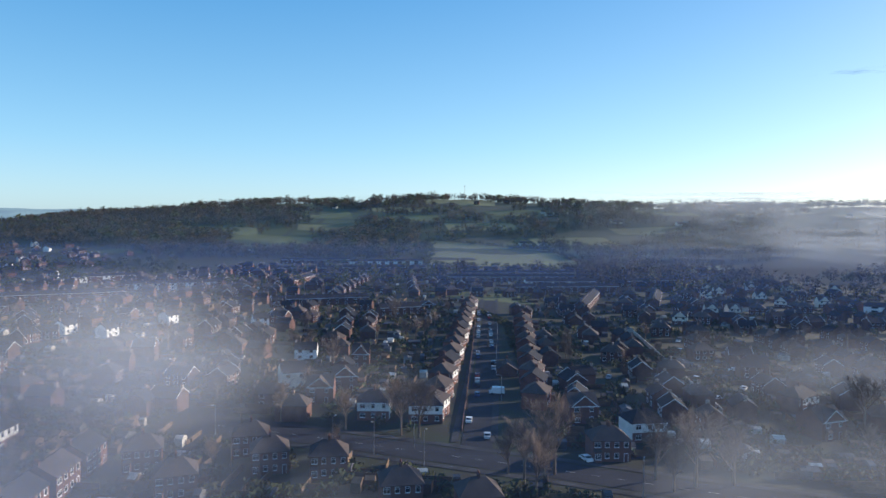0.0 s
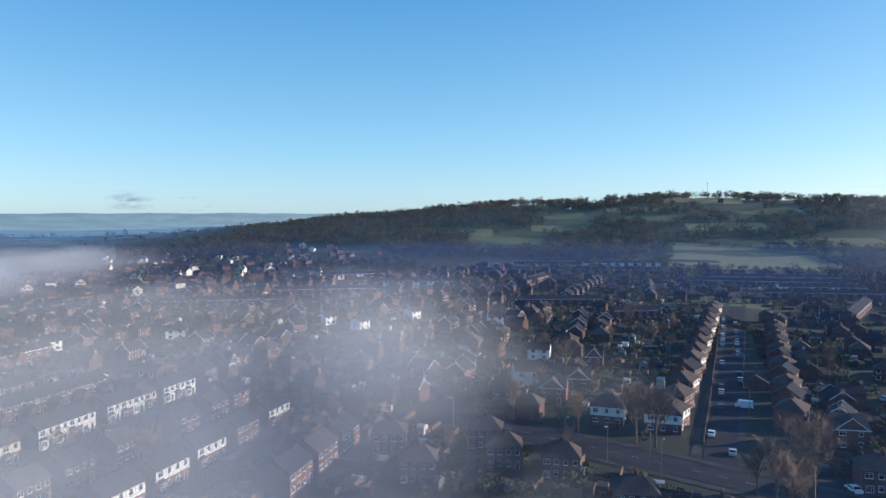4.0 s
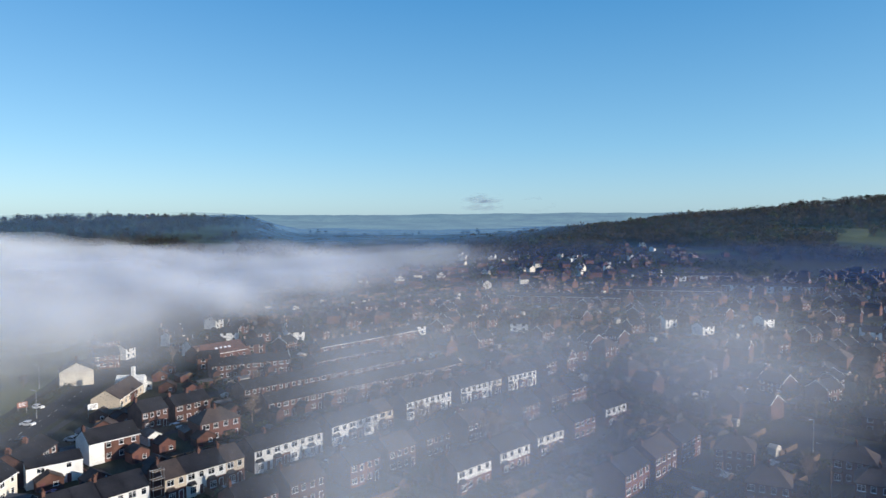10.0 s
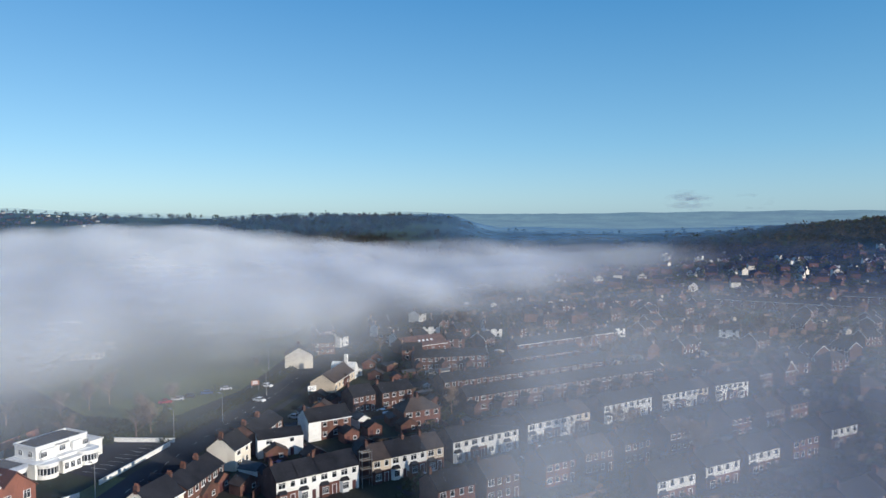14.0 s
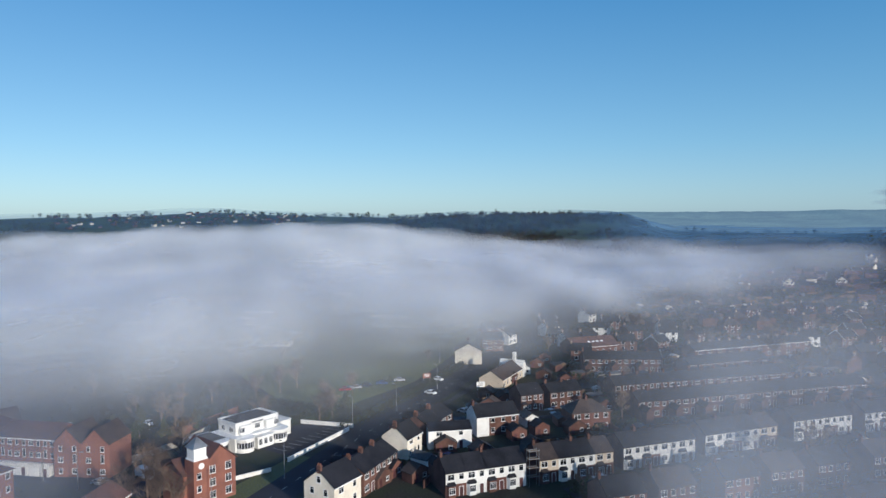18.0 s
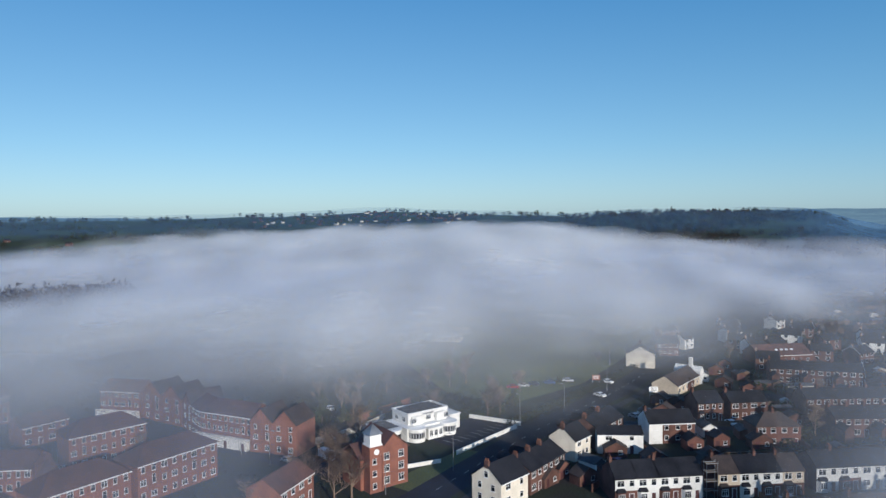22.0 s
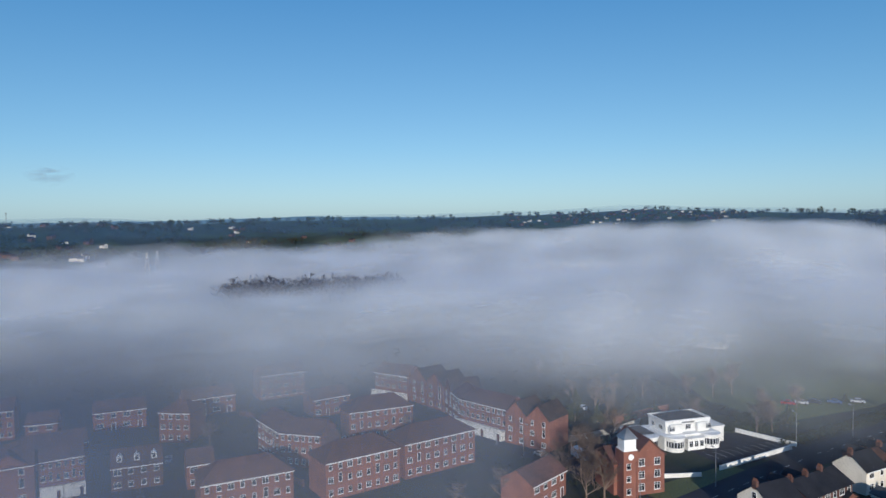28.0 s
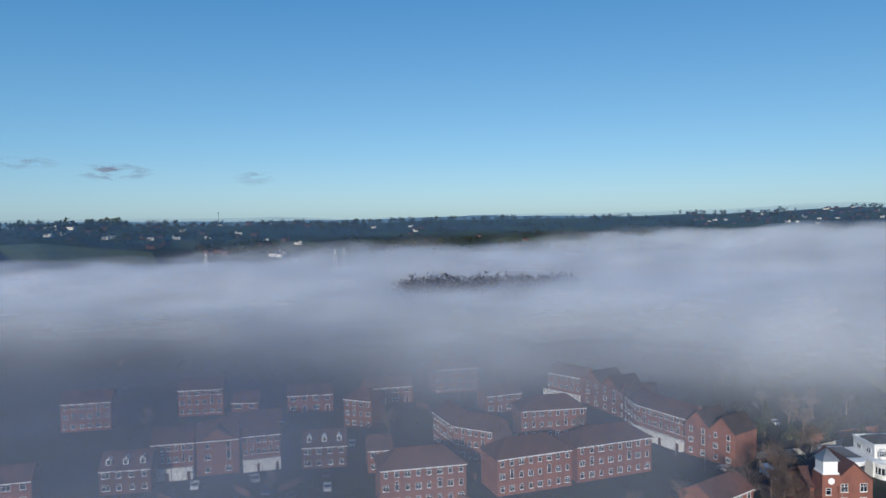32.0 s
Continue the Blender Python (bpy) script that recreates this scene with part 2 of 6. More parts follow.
def patch(name, corners, material, lift, label, n=10):
    """A four-cornered sheet that follows the ground."""
    a, b, c, d = [Vector(p) for p in corners]
    sh = Shape()
    for i in range(n + 1):
        for j in range(n + 1):
            p = a.lerp(b, i / n).lerp(d.lerp(c, i / n), j / n)
            sh.v.append((p.x, p.y, land(p.x, p.y) + lift))
    sh.f = [(i * (n + 1) + j, (i + 1) * (n + 1) + j, (i + 1) * (n + 1) + j + 1, i * (n + 1) + j + 1) for i in range(n) for j in range(n)]
    return tagged(new(name, sh.mesh(name, material)), label, "field", kind="structure")

# ---- houses ----


def window(parent, x, z, w, h, y=0.0, turn=0, panes=2):
    """A white-framed window in the wall that faces -y (turn 0), +x (1), +y (2) or -x (3), set about x along it."""
    key = (round(w, 2), round(h, 2), panes)
    if key not in WINDOWS:
        fr, gl = Shape(), Shape()
        gl.box(-w / 2, -0.02, 0, w / 2, 0.05, h)
        b = 0.06
        fr.box(-w / 2 - b, -0.07, -b, w / 2 + b, 0.05, 0).box(-w / 2 - b, -0.07, h, w / 2 + b, 0.05, h + b)
        fr.box(-w / 2 - b, -0.07, 0, -w / 2, 0.05, h).box(w / 2, -0.07, 0, w / 2 + b, 0.05, h)
        for k in range(1, panes):
            xx = -w / 2 + w * k / panes
            fr.box(xx - 0.03, -0.06, 0, xx + 0.03, 0.05, h)
        fr.box(-w / 2, -0.055, h * 0.68, w / 2, 0.05, h * 0.68 + 0.05)
        fr.box(-w / 2 - 0.12, -0.14, -0.13, w / 2 + 0.12, 0.05, -b)
        WINDOWS[key] = gl.mesh("window", M["glass"]), fr.mesh("window_frame", M["white"])
    g, f = WINDOWS[key]
    ob = new("window", g)
    ob.parent = parent
    ob.matrix_basis = Matrix.Rotation(math.pi / 2 * turn, 4, "Z") @ Matrix.Translation((x, y, z)) if turn == 0 else pose(x, y, z, 0, 0, 90 * turn)
    fo = new("window_frame", f)
    fo.parent = ob
    return ob


WINDOWS = {}


FAR_WINDOW = []


def far_window():
    """A window of a house far off: pane and frame in one mesh."""
    if not FAR_WINDOW:
        sh = Shape()
        for w, y, lo, hi in ((0.76, 0.05, -0.12, 1.36), (0.76, -0.09, -0.12, 1.36), (0.66, -0.09, 0.0, 1.28), (0.66, -0.02, 0.0, 1.28)):
            sh.v += [(-w, y, lo), (w, y, lo), (w, y, hi), (-w, y, hi)]
        sh.f = [(8 + 4, 9 + 4, 10 + 4, 11 + 4)] + [(4 * k + i, 4 * k + (i + 1) % 4, 4 * k + 4 + (i + 1) % 4, 4 * k + 4 + i) for k in range(3) for i in range(4)]
        me = sh.mesh("window", M["white"])
        me.materials.append(M["glass"])
        me.polygons[0].material_index = 1
        FAR_WINDOW.append(me)
    return FAR_WINDOW[0]


def roof_shape(w, d, e, rise, hip, over=0.35, thick=0.16, x0=0.0, y0=0.0):
    """A roof with its ridge along x; hip: how far the ridge's ends stand in (0: gables)."""
    sh = Shape()
    k = rise / (d / 2)
    low = e - over * k
    xa, xb, ya, yb = x0 - (over if hip else 0.12), x0 + w + (over if hip else 0.12), y0 - over, y0 + d + over
    ra, rb, ym = (x0 + hip if hip else xa), (x0 + w - hip if hip else xb), y0 + d / 2
    up = [(xa, ya, low), (xb, ya, low), (xb, yb, low), (xa, yb, low), (ra, ym, e + rise), (rb, ym, e + rise)]
    dn = [(x, y, z - thick) for x, y, z in up]
    sh.add(up + dn, [(0, 1, 5, 4), (2, 3, 4, 5), (1, 2, 5), (3, 0, 4), (6, 10, 11, 7), (8, 11, 10, 9), (7, 11, 8), (9, 10, 6),
                     (0, 6, 7, 1), (1, 7, 8, 2), (2, 8, 9, 3), (3, 9, 6, 0)] if hip else
           [(0, 1, 5, 4), (2, 3, 4, 5), (6, 10, 11, 7), (8, 11, 10, 9), (0, 6, 7, 1), (2, 8, 9, 3), (1, 7, 11, 5), (5, 11, 8, 2), (3, 9, 10, 4), (4, 10, 6, 0)])
    return sh


def chimney(parent, x, y, z0, z1, pots=3, material="brick"):
    z1 -= 0.35
    ob = part("chimney", Shape().box(x - 0.3, y - 0.5, z0, x + 0.3, y + 0.5, z1).box(x - 0.37, y - 0.57, z1 - 0.25, x + 0.37, y + 0.57, z1 - 0.08), M[material], parent)
    if pots == 1:
        part("chimney_pots", Shape().tube((x, y - 0.25, z1), (x, y - 0.25, z1 + 0.45), 0.14, 0.11, 5).tube((x, y + 0.25, z1), (x, y + 0.25, z1 + 0.45), 0.14, 0.11, 5), M["clay"], ob)
        return
    for i in range(pots):
        yy = y + (i - (pots - 1) / 2) * 0.34
        part("chimney_pot", Shape().tube((x, yy, z1), (x, yy, z1 + 0.45), 0.14, 0.11, 6), M["clay"], ob)


def house(style, label, w=4.9, d=8.0, e=5.5, rise=2.3, wall="brick", roof="slate", hip=0.0, storeys=2, bay="", stack=1, front=2, rear=True,
          wing=0.0, fascia="white", base="", panes=2, gable=False, group="", far=0, face="", cross=False):
    """One dwelling: its front wall runs along x from 0 to w at y = 0 and faces -y."""
    h = thing("house", label, "house", group)
    h["front"], h["distant"] = w, int(far > 0)
    outer = Shape()
    if hip:
        outer.box(0, 0, -0.3, w, d, e)
    elif cross:
        outer.prism([(0, 0, -0.3), (0, 0, e), (w / 2, 0, e + rise), (w, 0, e), (w, 0, -0.3)], (0, 0, 0), (0, d, 0))
    else:
        outer.prism([(0, 0, -0.3), (0, 0, e), (0, d / 2, e + rise), (0, d, e), (0, d, -0.3)][::-1], (0, 0, 0), (w, 0, 0))
    part("wall", outer, M[wall], h)
    if cross:
        part("roof", Shape().prism([(-0.06, 0, e - 0.1), (w / 2, 0, e + rise + 0.02), (w + 0.06, 0, e - 0.1), (w + 0.06, 0, e + 0.1), (w / 2, 0, e + rise + 0.24), (-0.06, 0, e + 0.1)], (0, -0.22, 0), (0, d + 0.2, 0)), M[roof], h)
        part("bargeboard", Shape().prism([(-0.06, 0, e - 0.26), (w / 2, 0, e + rise - 0.14), (w + 0.06, 0, e - 0.26), (w + 0.06, 0, e - 0.06), (w / 2, 0, e + rise + 0.08), (-0.06, 0, e - 0.06)], (0, -0.28, 0), (0, -0.225, 0)), M["clay"], h)
    else:
        part("roof", roof_shape(w, d, e + 0.06, rise, hip), M[roof], h)
    if fascia:
        part("fascia", Shape().box(-0.1, -0.4, e - 0.42, w + 0.1, -0.3, e - 0.2), M[fascia], h)
    if base:
        part("lower_wall", Shape().box(-0.03, -0.05, -0.3, w + 0.03, 0.0, e * 0.5), M[base], h)
    if face:
        part("front_wall", Shape().box(0, -0.05, e * 0.5 if base else -0.3, w, 0.0, e - 0.05), M[face], h, "rendered front")
    step = e / storeys
    if far:
        for s in range(storeys):
            for k in range(far):
                ob = new("window", far_window())
                ob.parent, ob.location = h, (w * (k + 0.5) / far, 0, s * step + 0.95)
        front = 0
    for s in range(storeys):
        for k in range(front):
            x = w * (k + 0.5) / front
            z = s * step + 0.95
            if bay == "garage" and s == 0:
                if k < 2:
                    part("garage_door" if k else "ground_wall", Shape().box(x - 0.95, -0.08, 0, x + 0.95, 0.0, 2.2), M["white"], h)
                continue
            if s == 0 and k == front - 1 and bay not in ("none", "garage"):
                part("door", Shape().box(x - 0.45, -0.08, 0, x + 0.45, 0.02, 2.05), M["door"], h)
                part("door_frame", Shape().box(x - 0.55, -0.09, 0, x - 0.45, 0.02, 2.15).box(x + 0.45, -0.09, 0, x + 0.55, 0.02, 2.15).box(x - 0.55, -0.09, 2.05, x + 0.55, 0.02, 2.15), M["white"], h)
                continue
            if bay in ("single", "double") and k == 0 and (s == 0 or bay == "double"):
                continue
            ww = (0.8, 1.15, 0.7)[(k + s) % 3] if storeys == 3 else 1.5 if k == 0 else 1.0
            window(h, x, z, ww if panes > 1 else 0.9, 1.9 if storeys == 3 and s == 1 and k % 4 == 1 else min(1.2, step * 0.46), -0.05 if face or base and s == 0 else 0.0, 0, panes if ww > 1.1 else 1)
    if bay in ("single", "double"):
        x, hh = w * 0.5 / front, (2.6 if bay == "single" else e - 0.3)
        body = Shape().prism([(x - 1.15, 0, 0), (x - 0.75, -0.75, 0), (x + 0.75, -0.75, 0), (x + 1.15, 0, 0)], (0, 0, 0), (0, 0, hh))
        b = part("bay", body, M[base or face or wall], h)
        part("bay_roof", Shape().add([(x - 1.3, 0.0, hh), (x - 0.85, -0.95, hh), (x + 0.85, -0.95, hh), (x + 1.3, 0.0, hh), (x - 0.8, 0.0, hh + 0.7), (x + 0.8, 0.0, hh + 0.7)],
                                     [(0, 1, 4), (1, 2, 5, 4), (2, 3, 5), (3, 2, 1, 0)]), M[roof], b)
        for s in range(1 if bay == "single" else 2):
            window(b, x, s * step + 0.85, 1.35, 1.35, -0.75, 0, 3)
    if rear:
        for s in range(storeys):
            for k in range(2):
                ob = new("window", far_window())
                ob.parent, ob.matrix_basis = h, pose(w * (0.28 + 0.44 * k), d, s * step + 1.0, 0, 0, 180)
    if wing < 0:
        part("rear_wing", Shape().prism([(0, 0, -0.3), (0, 0, 3.4), (w * 0.25, 0, 4.5), (w * 0.5, 0, 3.4), (w * 0.5, 0, -0.3)], (0, wing, 0), (0, 0, 0)), M[wall], h)
        part("rear_wing_roof", Shape().prism([(-0.15, 0, 3.35), (w * 0.25, 0, 4.65), (w * 0.5 + 0.15, 0, 3.35), (w * 0.5 + 0.15, 0, 3.2), (w * 0.25, 0, 4.5), (-0.15, 0, 3.2)], (0, wing - 0.15, 0), (0, 0, 0)), M[roof], h)
    if wing > 0:
        part("rear_wing", Shape().prism([(0, d, -0.3), (0, d, 4.6), (w * 0.25, d, 5.6), (w * 0.5, d, 4.6), (w * 0.5, d, -0.3)], (0, 0, 0), (0, wing, 0)), M[wall], h)
        part("rear_wing_roof", Shape().prism([(-0.15, d, 4.55), (w * 0.25, d, 5.75), (w * 0.5 + 0.15, d, 4.55), (w * 0.5 + 0.15, d, 4.4), (w * 0.25, d, 5.6), (-0.15, d, 4.4)], (0, 0, 0), (0, wing + 0.15, 0)), M[roof], h)
    if gable:
        g = part("front_gable", Shape().prism([(w * 0.12, 0, e - 0.1), (w * 0.5, 0, e + rise * 0.95), (w * 0.88, 0, e - 0.1)], (0, -0.12, 0), (0, d * 0.45, 0)), M[wall], h)
        part("gable_roof", Shape().prism([(w * 0.06, 0, e - 0.3), (w * 0.5, 0, e + rise * 0.95 + 0.08), (w * 0.94, 0, e - 0.3), (w * 0.94, 0, e - 0.12), (w * 0.5, 0, e + rise * 0.95 + 0.26), (w * 0.06, 0, e - 0.12)], (0, -0.35, 0), (0, d * 0.45, 0)), M[roof], g)
        part("bargeboard", Shape().prism([(w * 0.05, 0, e - 0.42), (w * 0.5, 0, e + rise * 0.95 - 0.12), (w * 0.95, 0, e - 0.42), (w * 0.95, 0, e - 0.16), (w * 0.5, 0, e + rise * 0.95 + 0.14), (w * 0.05, 0, e - 0.16)], (0, -0.4, 0), (0, -0.35, 0)), M["tile_red" if wall == "brick_new" else "white"], g)
    if stack:
        # far stacks take the paler brick, coloured as if sunlit
        chimney(h, 0.25 if not hip else w * 0.5, d / 2, e + rise - 0.8, e + rise + 1.2, 1 if far else 3, "lit_brick" if far else "brick_dark")
    if far > 2 and not hip:
        for x in (-0.16, w + 0.08):
            part("bargeboard", Shape().prism([(x, -0.36, e - 0.34), (x, d / 2, e + rise + 0.0), (x, d + 0.36, e - 0.34), (x, d + 0.36, e - 0.08), (x, d / 2, e + rise + 0.26), (x, -0.36, e - 0.08)][::-1], (0, 0, 0), (0.08, 0, 0)), M["white"], h)
    if bay == "garage":
        g = part("garage_wing", Shape().box(0.1, -2.4, -0.2, w - 0.1, -0.09, 2.55).box(0.1, -2.4, 2.55, w - 0.1, -2.25, 3.1), M["render"], h, "white projecting garage with terrace")
        part("garage_door", Shape().box(0.5, -2.46, 0, 2.9, -2.4, 2.05), M["white"], g)
        part("door", Shape().box(w - 1.6, -2.46, 0, w - 0.7, -2.4, 2.05), M["door"], g)
    MODELS[style] = h
    return h


MODELS, USED, MASS, SPARE = {}, set(), [], [235]


def put(style, x, y, turn, label="", z=None, wide=1.0):
    """Sets a copy of the model at x, y; the first one is the model itself. wide stretches its front."""
    m = pose(x, y, land(x, y) if z is None else z, 0, 0, turn) @ Matrix.Diagonal((wide, 1, 1, 1))
    if MODELS[style]["distant"] and (math.hypot(x, y) > 430 or not label and SPARE[0] <= 0):
        MASS.append((style, m))
        return None
    SPARE[0] -= 1
    ob = MODELS[style]
    if style in USED:
        ob = copy_thing(ob, m)
    USED.add(style)
    ob.matrix_basis = m
    return tagged(ob, label)


def terrace(styles, ax, ay, bx, by, n, gap=0.0):
    """n dwellings along the front line from a to b, taking the styles in turn, with gaps between."""
    turn = math.degrees(math.atan2(by - ay, bx - ax))
    unit = math.hypot(bx - ax, by - ay) / n
    for i in range(n):
        st = styles[i % len(styles)]
        put(st, ax + (bx - ax) * i / n, ay + (by - ay) * i / n, turn, wide=(unit - gap) / MODELS[st]["front"])


WT = "white rendered terraced house with slate roof and bay window"
house("white_bay", WT, 4.85, 8, 5.5, 2.4, "brick_dark", "slate", 0, 2, "single", 0, 2, True, 3.5, group="white terraces", fascia="", face="render")
house("white_flat", "white rendered terraced house with slate roof and white windows", 4.85, 8, 5.5, 2.4, "brick_dark", "slate", 0, 2, "", 0, 2, True, 3.5, group="white terraces", fascia="", face="render")
house("half_white", "terraced house, white upper storey over red brick, bay window", 4.85, 8, 5.5, 2.4, "brick_dark", "slate", 0, 2, "single", 1, 2, True, 3.5, base="brick", group="white terraces", fascia="", face="render")
house("half_cream", "terraced house with cream upper storey over brown brick and bay window", 4.85, 8, 5.5, 2.4, "brick_dark", "tile", 0, 2, "single", 1, 2, True, 3.5, base="brick_dark", group="white terraces", fascia="", face="cream")
house("brick_semi", "red brick semi-detached house with brown tiled hipped roof", 9.6, 8, 5.5, 2.6, "brick", "tile", 3.2, 2, "single", 1, 4, group="brick semis", fascia="")
house("brick_dark_semi", "brown brick semi-detached house with dark tiled gable roof", 9.4, 8, 5.5, 2.6, "brick_dark", "slate", 0, 2, "single", 1, 4, group="brick semis", fascia="")
house("white_semi", "semi-detached house, white upper storey over brick, hipped tiled roof", 10.2, 8, 5.5, 2.6, "brick_dark", "tile", 3.0, 2, "double", 1, 4, base="brick", group="white semis", fascia="", face="render")
house("white_pair", "pair of houses, white upper storey over brick, dark gable roof", 10.4, 8, 5.5, 2.5, "brick_dark", "slate", 0, 2, "single", 1, 4, base="brick", fascia="", group="white semis", face="render")
house("brick_pair", "pair of brown brick houses with dark gable roof and white windows", 9.6, 8, 5.5, 2.5, "brick", "slate", 0, 2, "", 1, 4, fascia="", group="brick semis")
house("brick_dark_pair", "pair of dark brick houses with tiled gable roof and white windows", 9.6, 8, 5.5, 2.5, "brick_dark", "tile", 0, 2, "", 1, 4, fascia="", group="brick semis")
house("brick_terr", "small red brick terraced house with slate roof and white window surrounds", 4.9, 8, 5.4, 2.3, "brick_dark", "slate", 0, 2, "", 1, 2, True, 4.0, group="brick terraces", fascia="")
house("brick_rear", "small brick terraced house with gabled rear outhouse", 4.9, 8, 5.4, 2.3, "brick_dark", "slate", 0, 2, "none", 1, 2, True, -4.5, group="brick terraces", fascia="")
house("brick_white_end", "brick end-of-terrace house with tall white painted gable wall", 4.9, 8, 5.4, 2.3, "brick_dark", "slate", 0, 2, "", 1, 2, True, 4.0, group="brick terraces", fascia="")
part("white_end", Shape().prism([(4.96, 0.1, -0.3), (4.96, 0.1, 5.5), (4.96, 4, 8.3), (4.96, 7.9, 5.5), (4.96, 7.9, -0.3)][::-1], (-0.04, 0, 0), (0.04, 0, 0)), M["render"], MODELS["brick_white_end"], "white painted gable wall")
house("flat3", "three-storey new orange brick town house with white windows", 5.8, 9, 8.4, 2.6, "brick_new", "tile_red", 0, 3, "none", 0, 3, group="town houses")
house("flat3_gable", "three-storey orange brick flats with front gable and white windows", 8.0, 9.5, 8.6, 2.8, "brick_new", "tile_red", 0, 3, "none", 0, 2, gable=True, group="town houses")
house("flat3_hip", "three-storey orange brick corner house with hipped red tiled roof", 9.0, 9, 8.4, 2.6, "brick_new", "tile_red", 3.5, 3, "none", 0, 4, group="town houses")
house("block3", "three-storey orange brick town houses with hipped red tiled roof", 18.4, 9, 8.4, 2.9, "brick_new", "tile_red", 4.2, 3, "none", 0, 8, group="town houses")
house("flat3g", "three-storey orange brick town house with white ground-floor garage", 5.8, 9, 8.4, 2.6, "brick_new", "tile_red", 0, 3, "garage", 0, 3, group="town houses")
house("town2", "two-storey orange brick house with white windows and red roof", 6.0, 8, 5.6, 2.4, "brick_new", "tile_red", 0, 2, "", 0, 2, group="town houses")
house("det_hip", "detached white rendered house with dark hipped roof", 10, 9, 5.5, 2.8, "render", "slate", 3.5, 2, "none", 1, 3, base="brick")
house("det_brick", "detached red brick house with front gable and tiled roof", 9, 9, 5.5, 3.0, "brick", "tile", 0, 2, "single", 1, 2, gable=True)
house("cream_house", "plain cream rendered gabled house with slate roof", 9, 11, 5.6, 3.0, "pale", "slate", 0, 2, "none", 1, 2)
house("bungalow", "low brick bungalow with tiled gable roof", 10, 8, 2.8, 2.4, "brick_dark", "tile", 0, 1, "", 1, 3, gable=True)
house("far_semi", "brick semi-detached house with brown tiled gable roof and chimney", 9.5, 7, 4.9, 2.4, "brick_dark", "slate", 0, 2, "", 1, 0, False, group="suburban houses", far=3, fascia="")
house("far_hip", "brick semi-detached house with hipped tiled roof", 9.5, 7.5, 4.9, 2.6, "brick_dark", "tile", 3.2, 2, "", 1, 0, False, group="suburban houses", far=3, fascia="")
house("far_dark", "brown brick house with slate roof and chimney", 8.5, 7, 4.9, 2.4, "brick_dark", "slate", 0, 2, "", 1, 0, False, group="suburban houses", far=2, fascia="")
house("far_white", "white rendered house with slate roof", 8.5, 7, 4.9, 2.4, "render", "slate", 0, 2, "", 1, 0, False, group="suburban houses", far=2, fascia="")
house("far_gable", "brick house with white front gable and tiled roof", 8.0, 7, 4.9, 3.0, "pale", "tile", 0, 2, "", 0, 0, False, group="suburban houses", far=2, fascia="", base="brick", gable=True)
house("far_row", "brown brick terrace house with slate roof and white windows", 5.2, 8, 5.4, 2.4, "brick_dark", "slate", 0, 2, "", 1, 0, False, group="far terraces", far=1)
house("far_row_white", "white rendered terrace house with slate roof", 5.2, 8, 5.4, 2.4, "render", "slate", 0, 2, "", 1, 0, False, group="far terraces", far=1)
house("hill_house", "small brick house on a far slope", 11, 9, 5.2, 2.8, "brick_dark", "slate", 0, 1, "", 0, 0, False, group="hillside houses", far=1, fascia="")
house("hill_white", "small white house on a far slope", 9.5, 8, 4.6, 3.0, "pale", "slate", 0, 1, "", 0, 0, False, group="hillside houses", far=1, fascia="")
house("gable3", "three-storey orange brick flats with pointed front gable", 6.8, 9.5, 8.0, 3.4, "brick_new", "tile", 0, 3, "none", 0, 2, group="town houses", fascia="", cross=True)
house("dormer", "two-storey brick house with dormer windows and tiled roof", 10.8, 8, 5.6, 3.0, "brick_dark", "tile_red", 0, 2, "none", 0, 4, group="town houses")
for k in range(3):
    x = 10.8 * (k + 0.5) / 3
    d = part("dormer", Shape().prism([(x - 0.6, 0.9, 6.2), (x - 0.6, 0.9, 7.5), (x, 0.9, 8.0), (x + 0.6, 0.9, 7.5), (x + 0.6, 0.9, 6.2)][::-1], (0, 0, 0), (0, 2.2, 0)), M["white"], MODELS["dormer"])
    window(d, x, 6.5, 0.7, 1.0, 0.9, 0, 1)

# ---- roads, fields ----
MAIN = [(60, -140), (-60, -62), (-109, -30), (-152, -2), (-195, 26), (-238, 59), (-273, 82), (-360, 150), (-560, 310)]
strip("road_main", MAIN, 9.5, M["asphalt"], 0.06, "dark damp asphalt main road")
strip("pavement_main", [(x + 4.5, y + 7) for x, y in MAIN], 2.4, M["pave"], 0.12, "grey paved footway beside the main road", "pavement")
CROSS = [(-70, 201), (-34, 189), (3, 175), (30, 165), (54, 155), (150, 118), (320, 60)]
strip("road_cross", CROSS, 11, M["asphalt"], 0.08, "wide damp asphalt road")
strip("pavement_cross", [(x + 2, y + 7.5) for x, y in CROSS], 2.4, M["pave"], 0.12, "grey paved footway", "pavement")
strip("pavement_cross_near", [(x - 2, y - 7.5) for x, y in CROSS], 2.4, M["pave"], 0.12, "grey paved footway", "pavement")
LANE = [(9, 176), (15, 245), (21, 320), (30, 434), (36, 520)]
strip("road_lane", LANE, 8.5, M["asphalt"], 0.10, "asphalt residential street lined with parked cars")
for side in (-1, 1):
    strip("pavement_lane", [(x + side * 5.4, y + 10) for x, y in LANE], 2.0, M["pave"], 0.14, "grey paved footway", "pavement")
for k, x in enumerate((-139, -120, -94, -196, -226, -62)):
    strip("road_terrace", [(x, 62 + 12 * (k > 2)), (x - 4, 130), (x - 6, 215)], 6.0, M["asphalt"], 0.09 + 0.01 * k, "narrow asphalt street between terraces")
strip("road_estate", [(-118, -60), (-148, -100), (-170, -112), (-215, -90)], 6.5, M["asphalt"], 0.07, "asphalt estate road")
